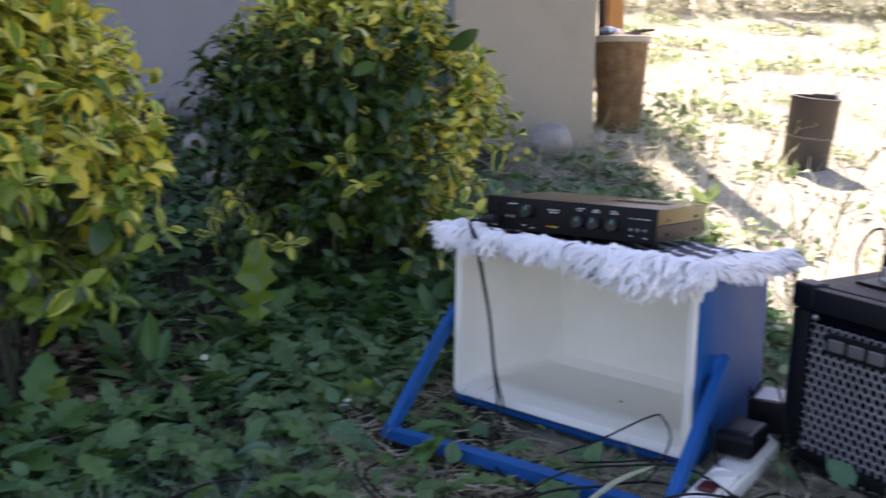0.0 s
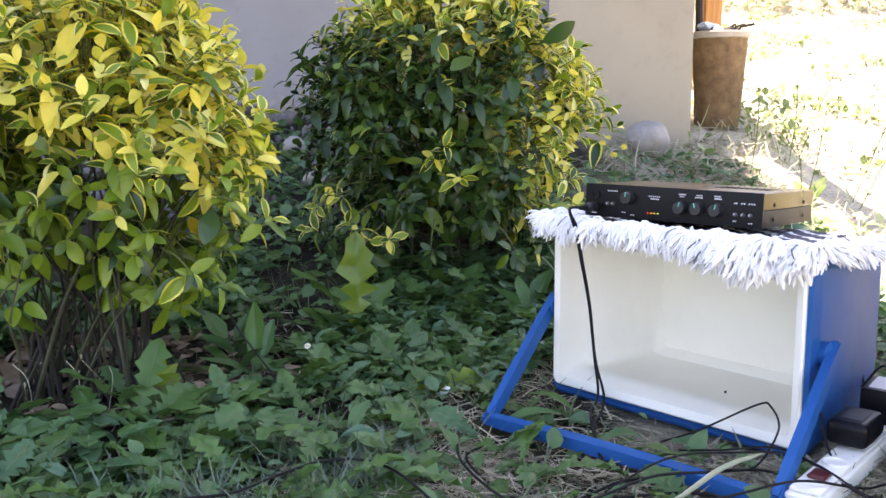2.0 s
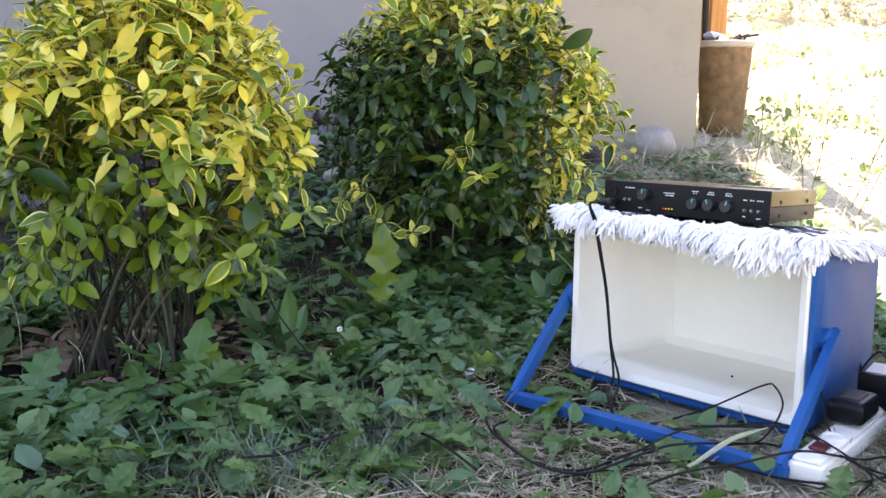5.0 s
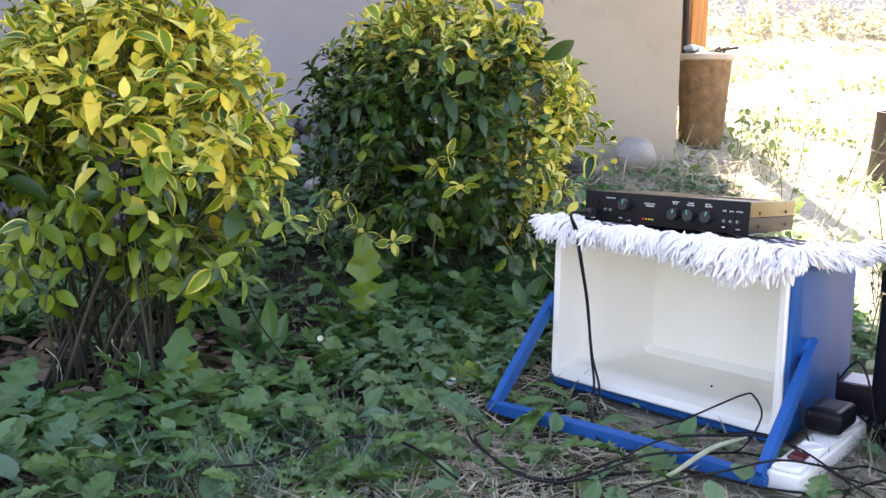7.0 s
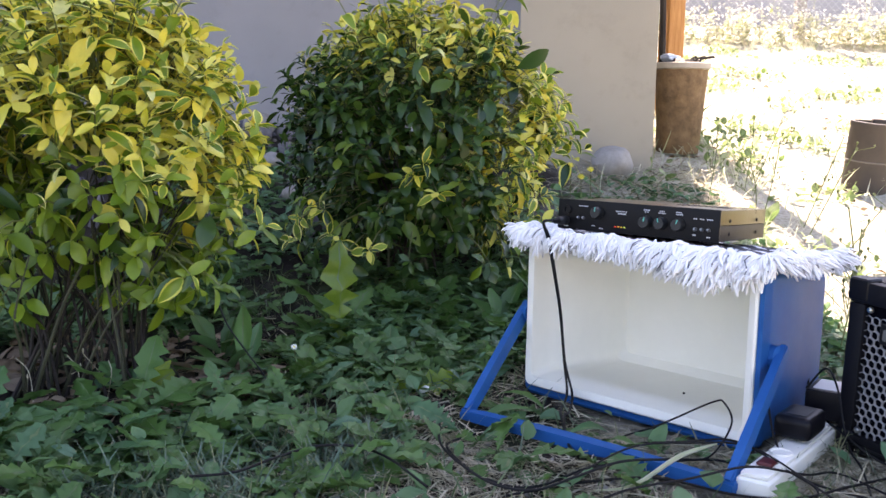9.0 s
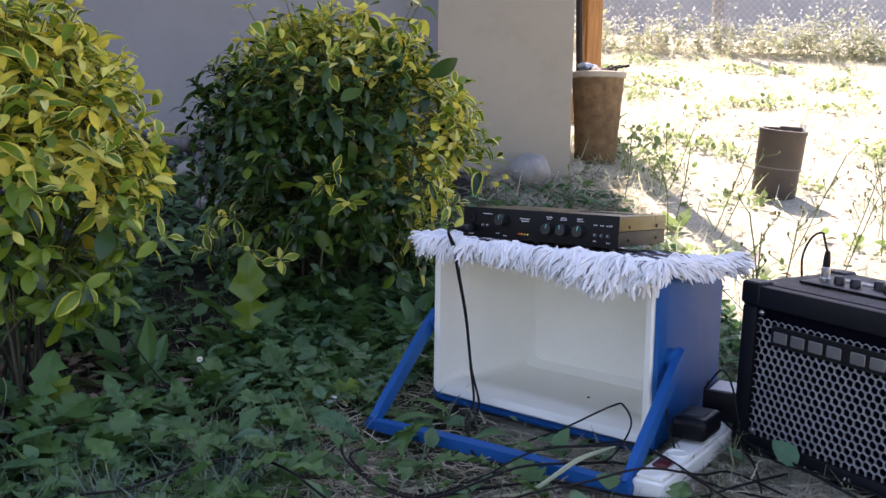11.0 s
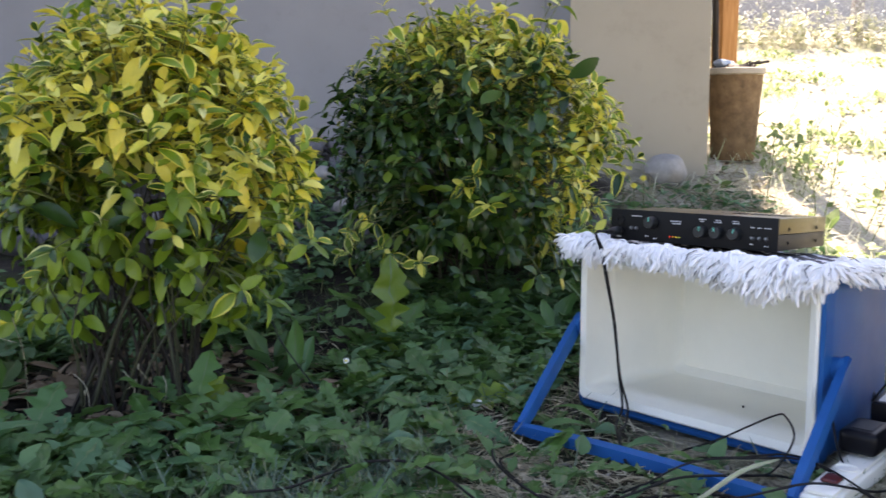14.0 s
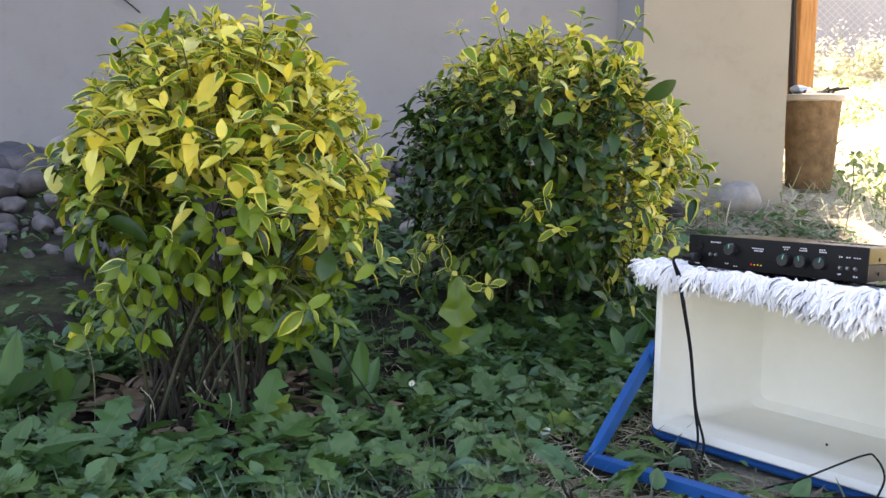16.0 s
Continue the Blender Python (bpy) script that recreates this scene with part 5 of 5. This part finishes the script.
def lying_blade(x, y, turn, length, label):
    V, F, E = STRAP
    W = V.copy()
    W[:, 2] += 0.1 * np.sin(W[:, 1] * 3)
    ob = solo("loose_leaf", data_mesh("loose_leaf", W, F, [M_WEED, M_VEIN], E, True), None, pose(x, y, land_rough(x, y) + 0.03, rng.uniform(-12, 12), rng.uniform(-15, 15), turn) @ Matrix.Diagonal((length, length, length, 1)), label, "leaf")
    return ob


for x, y, turn, length in ((-0.02, 1.316, 100, 0.1), (0.043, 1.214, 130, 0.09), (0.127, 1.134, 35, 0.09), (-0.041, 1.236, 120, 0.09), (0.169, 1.1, 50, 0.09), (-0.104, 1.373, 45, 0.09), (0.033, 1.191, -60, 0.08), (-0.083, 1.396, -110, 0.09)):
    lying_blade(x, y, turn, length, "loose green leaf lying before the cool box")


bm = bmesh.new()
bmesh.ops.create_icosphere(bm, subdivisions=2, radius=0.009)
rough_up(bm, 0.006, 90, 6)
solo("paper_scrap", bm, M_PETAL, pose(-0.22, 1.44, land_rough(-0.22, 1.44) + 0.02), "crumpled white paper scrap in the grass", "paper scrap")


# ---- stones ----
def stone(x, y, sx, sy, sz, seed, material, label, rz=0, tilt=0, sink=0.3):
    bm = bmesh.new()
    bmesh.ops.create_icosphere(bm, subdivisions=3, radius=1)
    rough_up(bm, 0.22, 1.3, seed)
    rough_up(bm, 0.05, 5, seed)
    for v in bm.verts:
        v.co = Vector((v.co.x * sx, v.co.y * sy, v.co.z * sz))
    return solo("stone", bm, material, pose(x, y, land(x, y) + sz * (1 - sink), tilt, 0, rz), label, "stone", "stones by the wall")


stone(0.38, 3.56, 0.09, 0.08, 0.068, 1, M_STONE_PALE, "rounded pale stone at the foot of the pier", 20, 0, 0.15)
for k in range(34):
    x, y = rng.uniform(-2.9, -1.65), rng.uniform(2.4, 3.6)
    b = rng.uniform(0.045, 0.12)
    stone(x, y, b, b * rng.uniform(0.6, 0.9), b * rng.uniform(0.4, 0.7), 10 + k, M_SLATE if k % 3 == 0 else M_STONE, "dark slate rubble on the bank by the wall" if k % 3 == 0 else "grey field stone on the bank by the wall", k * 37, rng.uniform(-20, 20))
stone(-2.4, 3.5, 0.1, 0.06, 0.085, 31, M_STONE_PALE, "white broken stone leaning on the wall foot", 15, 10)
stone(-2.66, 3.38, 0.24, 0.16, 0.025, 32, M_SLATE, "dark slate slab leaning on the bank", 10, 30, -1.0)
for k, (x, y, b) in enumerate(((-2.58, 2.86, 0.075), (-2.3, 2.66, 0.07), (-2.42, 2.9, 0.06), (-2.66, 2.98, 0.07), (-2.2, 2.75, 0.05), (-2.46, 2.62, 0.055), (-2.3, 2.95, 0.05), (-2.1, 2.55, 0.05), (-2.05, 2.75, 0.05))):
    stone(x, y, b, b * 0.75, b * 0.62, 80 + k, M_STONE, "rounded brown-grey stone in the rubble by the wall", k * 63, k * 7 - 20, 0.15)
for k, (x, y) in enumerate(((-1.14, 3.38), (-1.05, 3.3), (-1.25, 3.36), (-0.95, 3.36), (-0.8, 3.3), (-1.5, 3.3), (-1.7, 3.35))):
    stone(x, y + 0.27, 0.05, 0.045, 0.035, 50 + k, M_STONE if k else M_SLATE, "small rubble stone at the wall foot", k * 50)


for k, (x, y, b, c) in enumerate(((-2.52, 3.30, 0.085, 0.06), (-2.35, 3.15, 0.085, 0.055), (-2.53, 3.45, 0.075, 0.04), (-2.44, 3.10, 0.1, 0.06), (-2.13, 3.00, 0.07, 0.04), (-2.72, 3.55, 0.09, 0.05), (-1.07, 3.60, 0.07, 0.06), (-0.92, 3.20, 0.05, 0.04), (-0.78, 2.90, 0.04, 0.03))):
    stone(x, y, b, b * 0.8, c, 120 + k, M_STONE if k < 6 else M_STONE_PALE, "rounded brown-grey field stone in the rubble" if k < 6 else "small pale stone at the wall foot", k * 41, 0, 0.1)


def rubble():
    """Loose dark stone chips on the bank."""
    r = random.Random(58)
    bm = bmesh.new()
    for k in range(520):
        x, y = r.uniform(-3.0, -0.55), r.uniform(2.5, 3.8)
        b = r.uniform(0.008, 0.035)
        m = pose(x, y, land_rough(x, y) + b * 0.2, r.uniform(0, 360), r.uniform(0, 360), 0) @ Matrix.Diagonal((b, b * r.uniform(0.6, 0.9), b * r.uniform(0.35, 0.7), 1))
        bmesh.ops.create_icosphere(bm, subdivisions=1, radius=1, matrix=m)
    tagged(new("rubble", mesh_of("rubble", bm, M_STONE, False)), "loose grey stone chips on the shaded bank", "rubble", kind="stuff")


rubble()


# ---- pot, post, pipe, fence ----
def build_pot():
    z = land(0.75, 4.19)
    t = thing("plant_pot", pose(0.755, 4.19, z - 0.01), "tall rough brown plant pot behind the house corner", "plant pot")
    bm = bmesh.new()
    lathe(bm, [(0.092, 0), (0.096, 0.02), (0.108, 0.2), (0.121, 0.385), (0.121, 0.395)], 36, cap1=False)
    bmesh.ops.subdivide_edges(bm, edges=bm.edges[:], cuts=2, use_grid_fill=True)
    rough_up(bm, 0.006, 26, 2)
    part("body", bm, M_BROWN, t)
    bm = bmesh.new()
    lathe(bm, [(0.118, 0.38), (0.131, 0.386), (0.133, 0.408), (0.127, 0.412), (0.115, 0.408), (0.112, 0.37)], 36, cap0=False, cap1=False)
    part("rim", bm, M_POTRIM, t, "faded pale rim")
    bm = bmesh.new()
    lathe(bm, [(0.114, 0.38), (0.1, 0.408), (0.07, 0.425), (0.03, 0.43)], 24)
    bmesh.ops.subdivide_edges(bm, edges=bm.edges[:], cuts=1)
    rough_up(bm, 0.016, 45, 5)
    part("soil", bm, M_BARK, t, "dark potting soil")
    zt = z + 0.4
    b = thing("plastic_bag", pose(0.70, 4.17, zt + 0.012), "crumpled pale blue plastic film in the pot", "plastic film")
    bm = bmesh.new()
    bmesh.ops.create_icosphere(bm, subdivisions=3, radius=0.042)
    rough_up(bm, 0.02, 25, 4)
    for v in bm.verts:
        v.co.z = v.co.z * 0.45 + 0.012
    part("film", bm, M_BAG, b)
    for k in range(3):
        bm = bmesh.new()
        tube_path(bm, [(0, 0, -0.02), (0.01, 0, 0.02), (0.03 + 0.02 * k, 0.01, 0.03)], 0.006, 6)
        solo("clod", bm, M_BARK, pose(0.78 + 0.02 * k, 4.13, zt + 0.0), "dark clod of soil on the pot", "soil clod")
    bm = bmesh.new()
    tube_path(bm, [(0, 0, 0), (-0.01, 0.0, 0.3), (-0.03, 0.0, 0.9)], [0.016, 0.015, 0.013], 8)
    solo("stick", bm, M_BARK, pose(0.675, 4.23, zt - 0.04), "dark stake standing in the pot", "stake")


build_pot()
bm = bmesh.new()
box(bm, -0.05, 0.05, -0.05, 0.05, -0.1, 2.6, 0.006, 2)
solo("timber_post", bm, M_POST, pose(0.865, 5.1, land(0.865, 5.1), 0, 0, 25), "orange-stained square timber post behind the house", "post")


bm = bmesh.new()
box(bm, -0.02, 0.02, -0.012, 0.012, 0.0, 0.9, 0.003, 1)
solo("timber_brace", bm, M_POST, pose(0.77, 5.05, land(0.77, 5.05), 0, 8, 10), "thin orange timber brace leaning by the post", "brace")


def build_pipe():
    z = land(1.48, 3.81)
    t = thing("pipe_stub", pose(1.47, 3.81, z - 0.015, 6, 4, 0), "weathered brown pipe stub standing in the sunny lawn", "pipe")
    bm = bmesh.new()
    lathe(bm, [(0.093, 0), (0.093, 0.13), (0.096, 0.14), (0.097, 0.275), (0.1, 0.28), (0.1, 0.295), (0.087, 0.296), (0.085, 0.08)], 32, cap1=True)
    part("barrel", bm, M_TUBE, t)
    bm = bmesh.new()
    lathe(bm, [(0.0945, 0.130), (0.0975, 0.1315), (0.0975, 0.135), (0.0955, 0.137)], 32, cap0=False, cap1=False)
    part("joint_band", bm, M_TUBEBAND, t, "pale joint line")
    bm = bmesh.new()
    box(bm, -0.02, 0.075, -0.02, 0.01, 0.2, 0.31, 0.004, 1)
    part("inner_block", bm, M_TUBE, t)
    for k in range(4):
        bm = bmesh.new()
        tube_path(bm, [(0.06 + 0.008 * k, -0.01, 0.28), (0.065 + 0.009 * k, -0.012, 0.325)], 0.003, 5)
        part("pin", bm, M_WIRE, t)


build_pipe()


def build_fence():
    y = 9.4
    t = thing("chain_link_fence", pose(0, y, 0), "galvanised chain-link fence along the top of the lawn", "fence")
    for k in range(6):
        bm = bmesh.new()
        box(bm, -0.05, 0.05, -0.05, 0.05, -0.3, 1.9, 0.01, 1)
        part("post", bm, M_CONCRETE, t, "grey concrete post", at=pose(1.0 + 1.9 * k, 0.08, land(2, y)))
    bm = bmesh.new()
    z0, z1, pitch = land(2, y) - 0.02, land(2, y) + 1.7, 0.07
    rows = int((z1 - z0) / (pitch / 2))
    for k in range(int(10.5 / pitch)):
        x = 0.2 + k * pitch
        for sgn in (1, -1):
            vs = []
            for j in range(rows + 1):
                xx = x + sgn * (pitch / 2 if j % 2 else 0) * 0.94
                zz = z0 + j * pitch / 2
                vs.append((bm.verts.new((xx - 0.003, 0, zz)), bm.verts.new((xx + 0.003, 0.0, zz)), bm.verts.new((xx, 0.005, zz))))
            for a, b in zip(vs, vs[1:]):
                for i in range(3):
                    bm.faces.new((a[i], a[(i + 1) % 3], b[(i + 1) % 3], b[i]))
    part("wire_mesh", mesh_of("wire_mesh", bm, M_WIRE, False), None, t, "diamond wire mesh")
    for z in (0.02, 0.85, 1.68):
        bm = bmesh.new()
        tube_path(bm, [(0.2, 0.004, land(2, y) + z), (5, 0.004, land(2, y) + z), (10.7, 0.004, land(2, y) + z)], 0.003, 5)
        part("line_wire", bm, M_WIRE, t)


build_fence()
wall_prism("wall_neighbour", [(-3, 12.8), (15, 12.8), (15, 13.1), (-3, 13.1)], 1.2, 4.2, M_FARWALL, "pale grey neighbouring wall behind the fence")


def fence_weeds():
    r = random.Random(77)
    stems, heads, items = bmesh.new(), [], []
    for k in range(1100):
        x, y = r.uniform(0.9, 8.3), r.gauss(9.1, 0.27)
        if x < 3.5 and r.random() < 0.4:
            continue
        if y > 9.35:
            y = 9.3
        z = land(x, y)
        h = r.uniform(0.06, 0.3) * (1.0 if r.random() < 0.85 else 1.7)
        top = Vector((x + r.uniform(-0.12, 0.12), y + r.uniform(-0.1, 0.06), z + h))
        tube_path(stems, [(x, y, z - 0.02), Vector((x, y, z)).lerp(top, 0.5), top], 0.0018, 3)
        for j in range(9):
            p = Vector((x, y, z)).lerp(top, r.uniform(0.25, 1.0))
            d = Vector((r.gauss(0, 1), r.gauss(0, 1), r.uniform(0.0, 1)))
            items.append((p, d, (0, 0, 1), r.uniform(0.03, 0.07), 0))
        for j in range(10):
            p = top + Vector((r.gauss(0, 0.05), r.gauss(0, 0.05), r.gauss(0, 0.05)))
            heads.append((p, Vector((r.gauss(0, 1), r.gauss(0, 1), r.gauss(0, 1))), (0, 0, 1), r.uniform(0.02, 0.035), 0))
    t = thing("tall_weeds", Matrix.Identity(4), "tall pale flowering weeds along the fence", "tall weeds", kind="stuff")
    tagged(part("weed_stems", stems, M_LAWN, t), kind="stuff")
    tagged(part("weed_leaves", leaves_mesh("weed_leaves", OVATE, items, M_LAWN, [(0, 0)]), None, t), kind="stuff")
    tagged(part("flower_heads", leaves_mesh("flower_heads", OVATE, heads, M_PETAL, [(0, 0)]), None, t, "small white flower heads"), kind="stuff")


fence_weeds()
# a dry twig against the wall
bm = bmesh.new()
tube_path(bm, spline([(-2.5, 3.84, 1.27), (-2.38, 3.84, 1.23), (-2.29, 3.84, 1.17), (-2.24, 3.84, 1.13)], 4), 0.004, 6)
solo("twig", bm, M_BARK, Matrix.Identity(4), "thin dark creeper twig on the grey wall", "twig")
